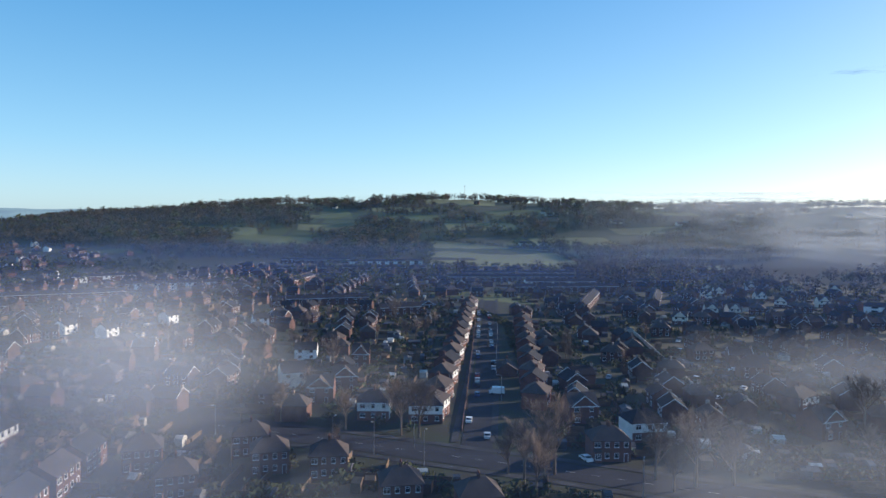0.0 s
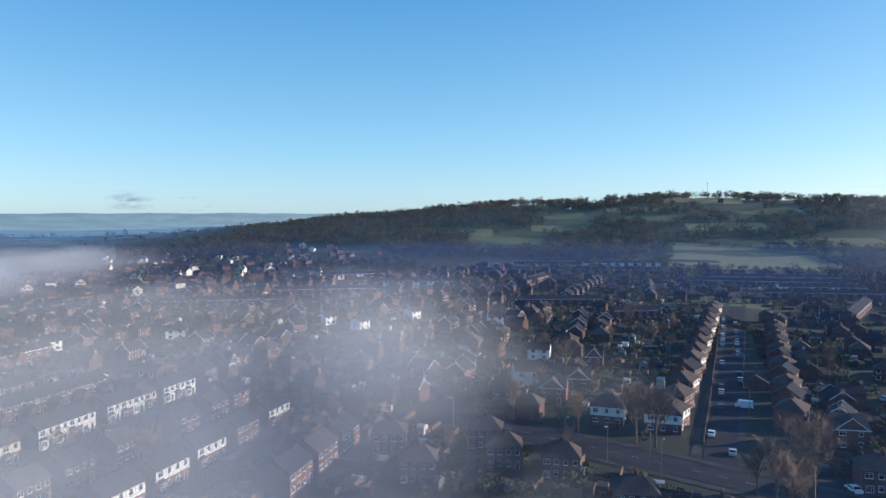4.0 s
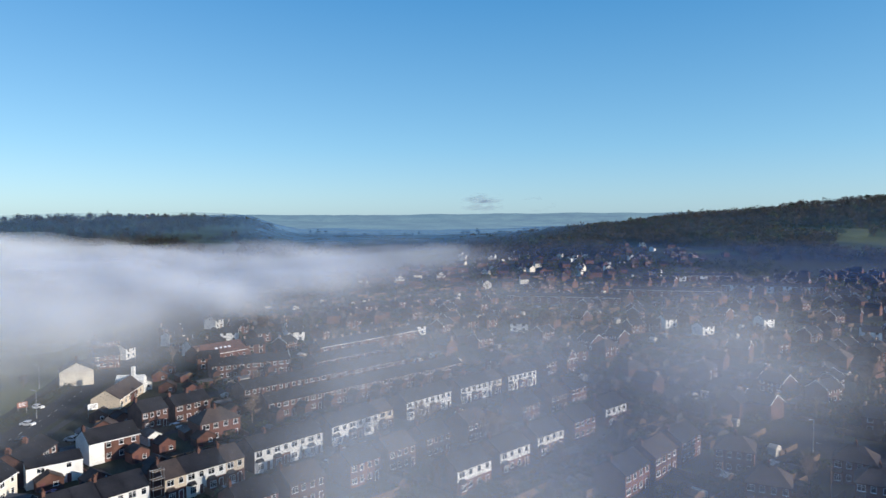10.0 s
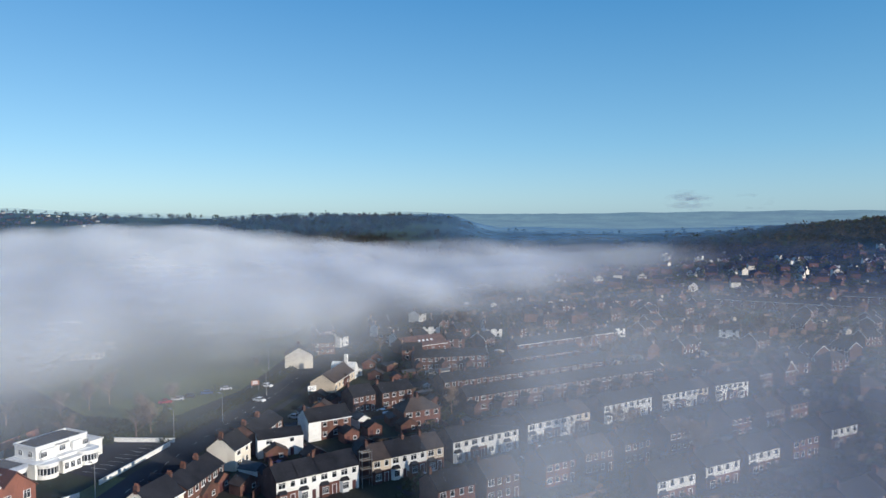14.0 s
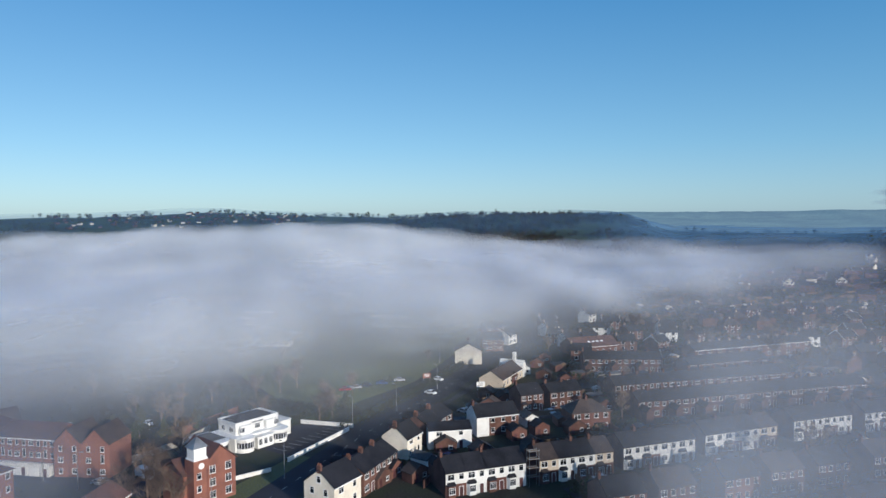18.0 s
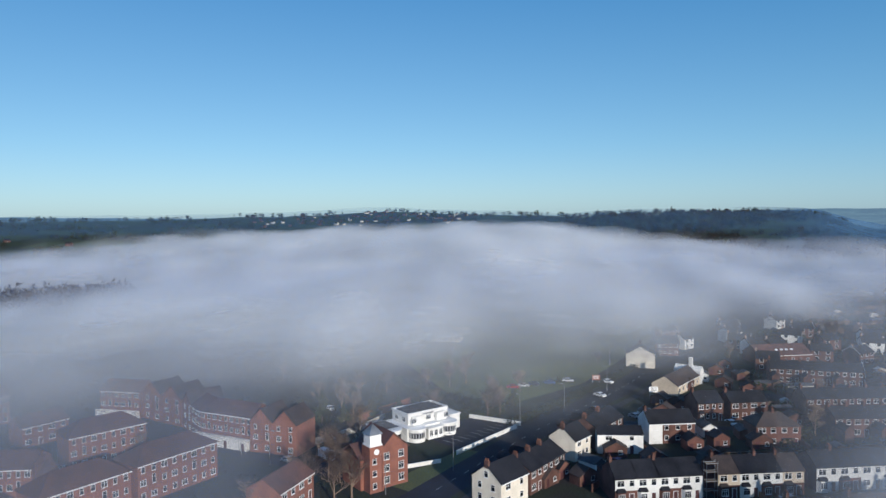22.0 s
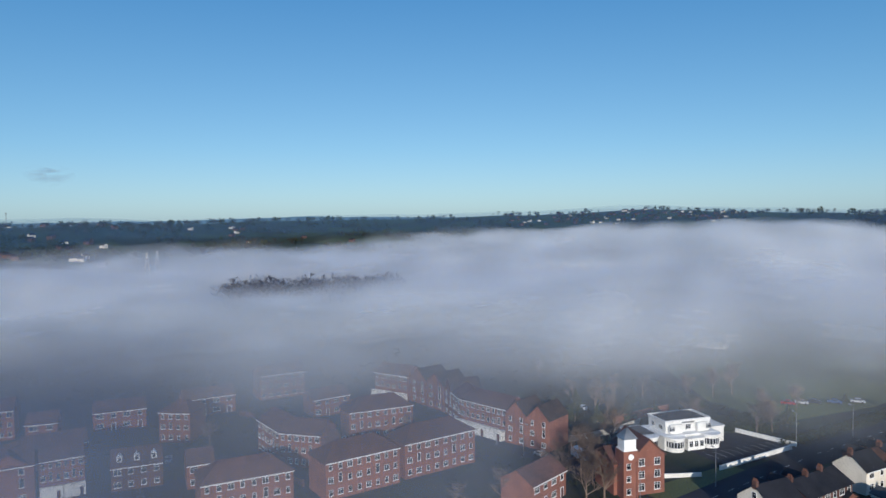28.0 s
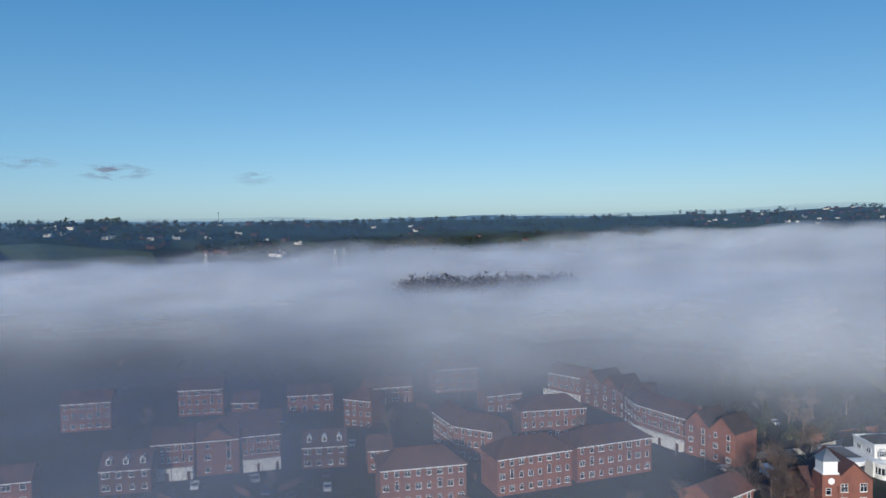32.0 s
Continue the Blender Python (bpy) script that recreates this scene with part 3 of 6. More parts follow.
strip("road_estate", [(-160, -18), (-178, -48), (-196, -78), (-208, -105)], 9.0, M["asphalt"], 0.09, "asphalt car court before the flats")
strip("road_estate", [(-88, -150), (-112, -126), (-128, -112), (-150, -100)], 7.0, M["asphalt"], 0.11, "asphalt estate road")
patch("car_park", [(-178, 5), (-199, 26), (-212, 12), (-192, -8)], M["asphalt"], 0.05, "dark asphalt car park beside the pub")
for k in range(11):
    ax, ay = -183.5 - 1.75 * k, 3.0 + 1.9 * k
    strip("road_marking", [(ax, ay), (ax - 3.2, ay - 3.4)], 0.14, M["pave_line"], 0.09, "worn white parking bay line", "marking")


def dashes(pts, lift, label):
    """A dashed white line along a road, as one mesh."""
    sh = Shape()
    for (ax, ay), (bx, by) in zip(pts, pts[1:]):
        L = math.hypot(bx - ax, by - ay)
        ux, uy = (bx - ax) / L, (by - ay) / L
        for k in range(int(L / 6)):
            px, py = ax + ux * 6 * k, ay + uy * 6 * k
            sh.add([(px - uy * 0.07, py + ux * 0.07, lift), (px + uy * 0.07, py - ux * 0.07, lift), (px + ux * 2.2 + uy * 0.07, py + uy * 2.2 - ux * 0.07, lift), (px + ux * 2.2 - uy * 0.07, py + uy * 2.2 + ux * 0.07, lift)], [(0, 1, 2, 3)])
    tagged(new("road_marking", sh.mesh("road_marking", M["pave_line"])), label, "marking", kind="structure")


dashes(MAIN[2:8], 0.1, "worn white centre line of the main road")
dashes(CROSS, 0.115, "worn white centre line of the cross road")
patch("verge", [(-150, -6), (-176, 10), (-180, 5), (-156, -14)], M["grass"], 0.05, "mown grass verge", 4)
patch("park", [(-212, 10), (-250, 50), (-420, 150), (-420, -60)], M["grass"], 0.04, "green playing field fading into mist")
patch("pasture", [(-22, 905), (200, 872), (160, 1060), (-20, 1130)], M["field"], 0.4, "pale green pasture below the hill", 14)
patch("pasture", [(285, 812), (340, 800), (372, 900), (318, 930)], M["field"], 0.4, "pale green field edge", 8)
patch("pasture", [(-9, 548), (68, 495), (60, 565), (-9, 588)], M["grass"], 0.05, "mown green between houses", 4)
patch("pasture", [(-30, 1480), (110, 1480), (120, 1640), (-60, 1650)], M["field"], 0.5, "pale hilltop field", 8)
patch("pasture", [(-340, -780), (-480, -740), (-540, -850), (-370, -900)], M["grass"], 0.5, "green field above the mist", 12)
SLOPES = [(-300, 1330), (-430, 1130), (-140, 1400), (380, 1350), (560, 1300), (700, 1200), (-120, 1285), (10, 1215), (150, 1100), (90, 1350), (300, 1180), (-250, 1200), (-330, 1080)]
for k, (x, y) in enumerate(SLOPES):
    patch("pasture", [(x, y), (x + 130, y - 12 + 5 * (k % 4)), (x + 115, y + 64), (x - 10, y + 55)], M["field" if k % 3 else "grass"], 0.6, "small sloping field", 6)

# ---- near rows and streets ----
WH = ["white_bay", "half_white", "white_flat", "half_cream"]
terrace(["half_white", "white_bay", "half_white", "white_bay"], -143.5, 35.5, -145.7, 54.6, 4)
terrace(["half_cream", "white_bay", "half_white", "half_cream"], -146, 58, -147.5, 77, 4)
terrace(["white_bay", "half_white", "white_flat", "white_bay"], -149, 80.5, -151, 101, 4)
terrace(WH, -152.5, 105, -155, 128, 4)
terrace(["white_bay", "white_bay", "half_white", "white_flat"], -157, 135, -158.5, 155, 4)
terrace(WH, -158.5, 159.5, -159, 180, 4)
terrace(["white_bay", "half_white", "white_bay"], -159, 183.5, -159, 199, 3)
for k, y in enumerate((105.5, 121, 136.5, 154, 171)):
    put("white_pair" if k != 3 else "brick_pair", -106 - 1.3 * k, y, 91, wide=1.06)
for k, (y, st) in enumerate([(63, "brick_pair"), (75, "brick_dark_pair"), (91, "brick_pair"), (103, "brick_dark_pair"), (116, "brick_pair"), (132, "brick_dark_pair"), (156, "brick_pair"), (171, "brick_dark_pair"), (183, "brick_pair")]):
    put(st, -123 - 1.1 * k, y, 93, wide=0.92)
terrace(["brick_rear", "brick_terr"], -185.5, 105, -187.5, 189, 17)
terrace(["brick_terr"], -206, 108, -208, 178, 14)
terrace(["brick_rear", "brick_terr", "brick_rear", "brick_terr", "brick_rear", "brick_white_end"], -248.5, 117, -240, 146, 6)
terrace(["brick_rear"], -228, 150, -231, 186, 7)
terrace(["far_row"], -252, 168, -258, 230, 12)
terrace(["brick_pair", "brick_dark_pair"], -79, 129, -82, 172, 3, 3)
house("big_gable", "tall red brick house with white-edged front gable", 7, 9, 6.0, 3.4, "brick", "slate", 0, 2, "none", 1, 2, gable=True)
put("big_gable", -160, 219, 95)
put("brick_dark_semi", -163, 210, 95, wide=0.8)
# the corner by the main road
house("corner", "cream rendered corner house with gable to the road and slate roof", 9, 8, 5.6, 3.0, "pale", "slate", 0, 2, "none", 1, 2, base="")
put("corner", -141, 11.5, 136)
for x, z in ((2.2, 3.4), (5.8, 3.4), (2.2, 0.9), (5.8, 0.9), (4.0, 5.9)):
    window(MODELS["corner"], 0, z, 1.0, 1.3, 8 - x, 3, 1)
terrace(["brick_terr"], -148.5, 18.5, -161, 28, 3)
house("small_cream", "white gabled end house with slate roof beside the main road", 7.5, 7.5, 5.2, 2.9, "pale", "slate", 0, 2, "none", 1, 2)
put("small_cream", -169, 32, 139)
terrace(["brick_terr"], -178, 39.5, -190, 49, 2)
house("white_box", "plain white rendered house with low slate roof and few windows", 11.5, 7, 5.0, 1.3, "render", "slate", 0, 2, "", 0, 2, group="")
put("white_box", -175.2, 38.8, 86)
house("part_white", "brick house with white gable end and slate roof", 12.5, 8, 5.5, 2.6, "brick_dark", "slate", 0, 2, "", 1, 4)
put("part_white", -182, 54, 95)
part("white_end", Shape().box(-0.05, -0.06, 0, 3.6, 0, 5.4).prism([(-0.06, 0, -0.3), (-0.06, 0, 5.5), (-0.06, 4, 8.1), (-0.06, 8, 5.5), (-0.06, 8, -0.3)][::-1], (0, 0, 0), (0.05, 0, 0)), M["render"], MODELS["part_white"], "white painted end wall")
put("brick_semi", -179, 81, 90, "new red brick house with slate roof and white windows", wide=1.2)
put("brick_dark_semi", -201.5, 74, 99, wide=0.85)
terrace(["brick_terr"], -202.5, 84, -204, 95.5, 2)
house("hall", "long low cream hall with tiled roof beside the road", 24, 9, 3.4, 2.8, "cream", "tile", 0, 1, "none", 0, 7)
put("hall", -231, 78, 141)
part("tall_end", Shape().prism([(21, -0.4, 0), (21, -0.4, 4.6), (22.6, -0.4, 6.2), (24.2, -0.4, 4.6), (24.2, -0.4, 0)], (0, 0, 0), (0, 9.6, 0)).box(22, 3, 5, 23.2, 4.2, 9), M["render"], MODELS["hall"], "white end wall with tall stack")
put("cream_house", -285, 75, 345, "cream rendered gabled house beside the road")
put("brick_dark_semi", -300, 92, 80)
for k, (x, y) in enumerate([(-323, 157), (-307, 168), (-311, 127), (-297, 131), (-269, 121), (-336, 105), (-300, 181), (-296, 140), (-340, 171), (-328, 135), (-283, 150), (-275, 165), (-317, 192), (-290, 195), (-350, 140), (-365, 175)]):
    put(("far_white", "far_dark", "far_semi")[k % 3], x, y, 60 + 37 * k % 70)
put("far_white", -242, 281, 40, "white gabled house standing out of the mist", wide=1.1)
put("far_white", -271, 236, 70)

# ---- town houses and flats ----
terrace(["block3"], -109.5, -93, -123, -80.5, 1)
terrace(["block3"], -128.5, -76, -143.5, -65.5, 1)
terrace(["block3"], -145.5, -65, -162, -53.5, 1)
terrace(["block3"], -165, -90, -178, -77, 1)
terrace(["flat3"], -152, -110, -144.5, -98.5, 2)
terrace(["flat3"], -144, -98, -145, -87, 2)
terrace(["town2"], -145, -87, -149.5, -83.5, 1)
terrace(["gable3", "gable3"], -179, -50.5, -174.5, -37.5, 2)
terrace(["flat3g"], -188.5, -66.5, -181, -50.5, 3)
terrace(["gable3", "flat3"], -201, -76, -188.5, -66.5, 2)
terrace(["gable3", "gable3"], -211, -92, -201.5, -76.5, 2)
terrace(["flat3g"], -213, -106, -210, -92.5, 2)
terrace(["flat3g"], -93, -149, -100, -142.5, 2)
put("flat3_gable", -100, -141.5, 140, wide=1.2)
terrace(["flat3g"], -109, -136, -116, -130.5, 2)
put("dormer", -117, -124, 134)
put("town2", -124, -109, 135)
terrace(["flat3"], -128.5, -190.5, -138, -181, 2)
put("town2", -135, -173, 131, wide=1.3)
terrace(["town2"], -119, -154, -130.5, -145.5, 2)
put("flat3_hip", -149, -140, 103, wide=1.0)
terrace(["town2"], -183, -112, -193, -105, 2)
put("dormer", -81, -150, 135)
terrace(["town2"], -137, -33, -149, -28.5, 2)
terrace(["flat3"], -195, -140, -207, -130, 2)
terrace(["town2"], -170, -150, -182, -140, 2)
terrace(["town2"], -150, -165, -160, -155, 2)
terrace(["town2"], -60, -165, -70, -157, 2)
terrace(["flat3"], -100, -205, -110, -196, 2)


def tower_flats():
    t = thing("flats", "orange brick flats with white cupola tower and clock faces", "flats")
    part("wall", Shape().prism([(4.6, 0, -0.3), (4.6, 0, 8.5), (8.3, 0, 11.8), (12, 0, 8.5), (12, 0, -0.3)], (0, 0, 0), (0, 10, 0)).box(0.6, 1.6, -0.3, 4.6, 10, 7.0), M["brick_new"], t)
    part("roof", Shape().prism([(4.2, 0, 8.2), (8.3, 0, 11.95), (12.4, 0, 8.2), (12.4, 0, 8.4), (8.3, 0, 12.2), (4.2, 0, 8.4)], (0, -0.3, 0), (0, 10.4, 0)), M["tile_red"], t)
    part("side_roof", Shape().prism([(0, 1.2, 7.3), (0, 5.8, 9.9), (0, 10.4, 7.3), (0, 10.4, 7.5), (0, 5.8, 10.1), (0, 1.2, 7.5)][::-1], (0.2, 0, -0.5), (4.6, 0, -0.5)), M["tile_red"], t)
    tw = part("tower", Shape().box(1.4, -1.2, -0.3, 4.9, 2.3, 10.2), M["brick_new"], t)
    part("cupola", Shape().box(1.75, -0.85, 10.2, 4.55, 1.95, 12.8).box(1.55, -1.05, 10.2, 4.75, 2.15, 10.5), M["white"], tw, "white boarded square cupola")
    part("cupola_roof", Shape().add([(1.4, -1.2, 12.8), (4.9, -1.2, 12.8), (4.9, 2.3, 12.8), (1.4, 2.3, 12.8), (3.15, 0.55, 15.0)], [(0, 1, 4), (1, 2, 4), (2, 3, 4), (3, 0, 4), (3, 2, 1, 0)]), M["steel"], tw, "pale grey pyramid roof")
    for a in (0.0, 90.0):
        sh = Shape().tube((0, 0, 0), (0, -0.08, 0), 0.65, 0.65, 16)
        c = part("clock_face", sh, M["white"], tw)
        c.matrix_basis = pose(3.15, -1.2, 9.0) if a == 0 else pose(4.9, 0.55, 9.0, 0, 0, 90)
    for s in range(3):
        for x in (6.4, 10.2):
            window(t, x, 1.0 + 2.7 * s, 1.3, 1.5, 0, 0, 2)
        window(tw, 2.6, 1.0 + 2.7 * s, 0.9, 1.2, -1.2, 0, 1)
        for y in (2.5, 7.0):
            window(t, 12, 1.0 + 2.7 * s, 1.2, 1.3, y, 1, 2)
    t.matrix_basis = pose(-150.2, -18.2, 0, 0, 0, 126)


def pub():
    t = thing("pub", "white flat-roofed art deco pub with curved bay windows", "pub")
    part("ground_floor", Shape().box(0, 0, -0.2, 15.5, 10, 3.5), M["render"], t)
    part("ground_roof", Shape().box(-0.3, -0.3, 3.5, 15.8, 10.3, 3.75), M["white"], t, "white projecting flat roof edge")
    part("wall", Shape().box(1.6, 2.0, 3.75, 15.0, 9.8, 6.5), M["render"], t)
    part("parapet", Shape().box(1.4, 1.8, 6.5, 15.2, 2.1, 7.0).box(1.4, 9.7, 6.5, 15.2, 10.0, 7.0).box(1.4, 2.1, 6.5, 1.7, 9.7, 7.0).box(14.9, 2.1, 6.5, 15.2, 9.7, 7.0), M["white"], t)
    part("roof", roof_shape(12.9, 7.4, 6.6, 1.5, 3.4, 0.0, 0.1, 1.85, 2.2), M["slate"], t)
    part("string_course", Shape().box(1.5, 1.92, 5.9, 15.1, 2.0, 6.15), M["white"], t)
    w = part("ground_wing", Shape().box(-6, 3.0, -0.2, -0.32, 11, 3.3).tube((-3.2, 3.0, -0.2), (-3.2, 3.0, 3.3), 2.7, 2.7, 20), M["render"], t, "low rounded wing")
    part("wing_roof", Shape().box(-6.3, 3.0, 3.3, -0.32, 11.3, 3.6).tube((-3.2, 3.0, 3.3), (-3.2, 3.0, 3.6), 3.0, 3.0, 20), M["white"], w)
    part("wing_felt", Shape().box(-5.9, 3.4, 3.6, -0.5, 10.9, 3.63), M["felt"], w)
    part("wing_window", Shape().tube((-3.2, 3.0, 1.2), (-3.2, 3.0, 2.5), 2.74, 2.74, 20), M["glass"], w)
    part("upper_bay", Shape().box(2.6, 1.0, 3.75, 6.0, 2.0, 6.0).box(10.6, 1.0, 3.75, 14.0, 2.0, 6.0), M["render"], t)
    part("end_block", Shape().box(15.82, 2.0, -0.2, 19.5, 10, 4.0).box(15.82, 1.8, 4.0, 19.8, 10.2, 4.3), M["render"], t)
    for x in (2.8, 13.4):
        b = part("bow", Shape().tube((x, -0.2, -0.2), (x, -0.2, 3.3), 2.4, 2.4, 20), M["render"], t)
        part("bow_roof", Shape().tube((x, -0.2, 3.3), (x, -0.2, 3.65), 2.7, 2.7, 20), M["white"], b)
        part("bow_window", Shape().tube((x, -0.2, 1.1), (x, -0.2, 2.6), 2.43, 2.43, 20), M["glass"], b)
        bars = Shape()
        for k in range(20):
            a = 2 * math.pi * k / 20
            bars.tube((x + 2.45 * math.cos(a), -0.2 + 2.45 * math.sin(a), 1.0), (x + 2.45 * math.cos(a), -0.2 + 2.45 * math.sin(a), 2.7), 0.07, 0.07, 4)
        part("window_bars", bars, M["white"], b)
    for k in range(5):
        window(t, 2.9 + 2.75 * k, 4.4, 1.5, 1.2, 1.0 if k in (0, 4) else 2.0, 0, 3)
    for k in range(2):
        window(t, 1.6, 4.4, 1.5, 1.2, 4 + 3.6 * k, 3, 2)
        window(t, 15.0, 4.4, 1.5, 1.2, 4 + 3.6 * k, 1, 2)
    f = part("front_block", Shape().box(5.6, -2.0, -0.2, 10.6, 0.0, 2.9).box(5.3, -2.3, 2.9, 10.9, -0.31, 3.15), M["render"], t)
    for k in range(3):
        window(f, 6.5 + 1.6 * k, 0.9, 1.0, 1.5, -2.0, 0, 2)
    part("sign_bar", Shape().box(6.4, 1.86, 5.95, 10.2, 1.91, 6.35), M["steel"], t, "dark lettered name bar")
    t.matrix_basis = pose(-185.5, -10, 0, 0, 0, 127)


tower_flats()
pub()


def wall_line(label, pts, h, t, material, category="wall"):
    """A free-standing wall or fence along a line, with a coping; each length is a part."""
    w = thing("boundary_wall" if category == "wall" else "fence", label, category)
    for (ax, ay), (bx, by) in zip(pts, pts[1:]):
        L, a = math.hypot(bx - ax, by - ay), math.degrees(math.atan2(by - ay, bx - ax))
        n = max(1, int(L / 6))
        for i in range(n):
            p = part("panel", Shape().box(0.03, -t / 2, -0.2, L / n - 0.03, t / 2, h).box(0, -t / 2 - 0.04, h, L / n, t / 2 + 0.04, h + 0.08), M[material], w)
            x, y = ax + (bx - ax) * i / n, ay + (by - ay) * i / n
            p.matrix_basis = pose(x, y, land(x, y), 0, 0, a)
    return w


wall_line("low white painted boundary wall along the road", [(-175, 3), (-197, 20.5)], 1.1, 0.25, "render")
wall_line("white painted rear boundary wall of the car park", [(-208, 7.5), (-199.5, 22)], 1.1, 0.25, "render")
wall_line("low white painted boundary wall by the verge", [(-165, -11), (-169.5, -1)], 0.9, 0.25, "render")
wall_line("brick garden wall beside the street", [(6, 196), (9, 240), (14, 318), (21, 430)], 1.0, 0.22, "brick_dark")
wall_line("long pale coped brick wall between gardens", [(103, 374), (88, 216)], 1.8, 0.25, "stone")
for x in (-132, -170, -196, -216, -92, -114):
    wall_line("weathered timber garden fence between plots", [(x, 66), (x - 3, 130), (x - 5, 190)], 1.6, 0.08, "wood", "fence")


# ---- yards and small buildings by the main road ----


def outhouse(label, w, d, h, wall, roof):
    t = thing("outhouse", label, "outhouse", "yard outhouses")
    t["front"] = w
    part("wall", Shape().prism([(0, 0, -0.1), (0, 0, h), (w / 2, 0, h + w * 0.28), (w, 0, h), (w, 0, -0.1)], (0, 0, 0), (0, d, 0)), M[wall], t)
    part("roof", Shape().prism([(-0.25, 0, h - 0.14), (w / 2, 0, h + w * 0.28 + 0.04), (w + 0.25, 0, h - 0.14), (w + 0.25, 0, h + 0.02), (w / 2, 0, h + w * 0.28 + 0.2), (-0.25, 0, h + 0.02)], (0, -0.25, 0), (0, d + 0.2, 0)), M[roof], t)
    part("door", Shape().box(w * 0.15, -0.06, 0, w * 0.15 + 0.9, 0.0, 2.0), M["door"], t)
    window(t, w * 0.7, 0.9, 0.9, 0.9, 0, 0, 1)
    return t


SPOTS = []
YARD = [outhouse("brick outhouse with gabled slate roof", 4.4, 4.0, 2.7, "brick", "slate"), outhouse("low brick store with tiled roof", 5.5, 3.6, 2.3, "brick_dark", "tile"), outhouse("white rendered single-storey extension", 4.0, 5.0, 2.6, "render", "felt")]
spots = ((-176, 62, 0, 95), (-178, 69.5, 0, 95), (-160, 35, 2, 130), (-153, 30, 1, 120), (-172, 40, 1, 86), (-152, 22, 1, 136), (-157, 26, 0, 136), (-153, 37, 1, 100), (-187, 70, 2, 95), (-177, 79, 1, 92), (-208, 63, 1, 60), (-211, 70, 0, 95), (-222, 66, 1, 50), (-201, 58, 2, 95), (-193, 66, 1, 95), (-214, 86, 0, 95), (-222, 95, 1, 95), (-232, 100, 0, 80), (-243, 95, 1, 60), (-252, 92, 2, 70), (-262, 100, 1, 70), (-272, 108, 0, 60), (-196, 97, 1, 92), (-238, 84, 1, 141), (-165, 48, 1, 95), (-165, 62, 1, 95), (-166, 92, 0, 95), (-168, 110, 1, 95), (-170, 125, 0, 95), (-171, 140, 1, 95), (-172, 158, 0, 95), (-172, 172, 1, 95))
for n, (x, y, k, a) in enumerate(spots):
    ob = YARD[k] if k not in [q[2] for q in spots[:n]] else copy_thing(YARD[k], pose(0, 0, 0))
    ob.matrix_basis = pose(x, y, 0, 0, 0, a)
    SPOTS.append(Vector((x, y)))
house("works", "long red brick works with red tiled roof and rooflights", 23, 12, 3.6, 3.4, "brick", "tile_red", 0, 1, "none", 0, 7)
put("works", -279, 127, 98)
for k in range(4):
    part("rooflight", Shape().box(0, 0, 0, 1.2, 1.0, 0.08), M["white"], MODELS["works"]).matrix_basis = pose(8.5 + 2.2 * k, 2.2, 5.0, 29.5, 0, 0)
house("pavilion", "long white pavilion with gables standing in mist", 14, 8, 3.0, 2.2, "render", "slate", 0, 1, "none", 0, 5, gable=True)
put("pavilion", -340, -6, 75)
put("far_white", -311, 108, 130, "tall white rendered house in the mist", wide=0.9)
wall_line("long orange brick garden wall behind the pub", [(-205, -25), (-224, -11)], 2.2, 0.25, "brick_new")
wall_line("white garden wall before the town houses", [(-166, -93), (-179, -80)], 1.2, 0.2, "render")
wall_line("pale timber fence beside the car court", [(-183, -36), (-196, -24), (-208, -18)], 1.6, 0.1, "stone", "fence")
wall_line("brick yard wall behind the terrace", [(-150, 32), (-163, 41), (-166, 66), (-168, 96)], 1.7, 0.22, "brick_dark")
wall_line("brick yard wall between yards", [(-171, 51), (-186, 51)], 1.7, 0.22, "brick_dark")
wall_line("brick yard wall between yards", [(-172, 92), (-200, 94), (-204, 130)], 1.7, 0.22, "brick_dark")


def scaffold():
    t = thing("scaffold", "bare steel scaffold tower against a terrace", "scaffold")
    for x in (0, 2.4):
        for y in (0, 1.3):
            part("upright", Shape().tube((x, y, 0), (x, y, 8.4), 0.05, 0.05, 5), M["steel"], t)
    for z in (2.2, 4.2, 6.2, 8.0):
        part("ledger", Shape().tube((-0.2, 0, z), (2.6, 0, z), 0.045, 0.045, 5), M["steel"], t)
        part("ledger", Shape().tube((-0.2, 1.3, z), (2.6, 1.3, z), 0.045, 0.045, 5), M["steel"], t)
        part("deck", Shape().box(0, 0, z - 0.12, 2.4, 1.3, z - 0.06), M["wood"], t)
    t.matrix_basis = pose(-144.6, 55, 0, 0, 0, 95)


scaffold()


def board(x, y, a, material, label):
    t = thing("sign_board", label, "sign")
    part("panel", Shape().box(-1.5, -0.06, 2.2, 1.5, 0.06, 4.0), M[material], t)
    for k in (-1.2, 1.2):
        part("post", Shape().box(k - 0.06, 0.07, 0, k + 0.06, 0.19, 4.0), M["steel"], t)
    for z, w in ((3.5, 1.1), (3.1, 0.8), (2.7, 1.0)):
        part("text_bar", Shape().box(-w, -0.08, z, w, -0.065, z + 0.16), M["car_black" if material == "white" else "white"], t)
    t.matrix_basis = pose(x, y, 0, 0, 0, a)


board(-228, 69, 95, "white", "white roadside sign board on posts")
board(-246, 54, 95, "brick_new", "red roadside sign board on posts")


def hedge_place(pts, wide):
    def place():
        (ax, ay), (bx, by) = rnd.choice(list(zip(pts, pts[1:])))
        k = rnd.random()
        return ax + (bx - ax) * k + rnd.uniform(-wide, wide), ay + (by - ay) * k + rnd.uniform(-wide, wide), rnd.uniform(0.8, 1.5)
    return place

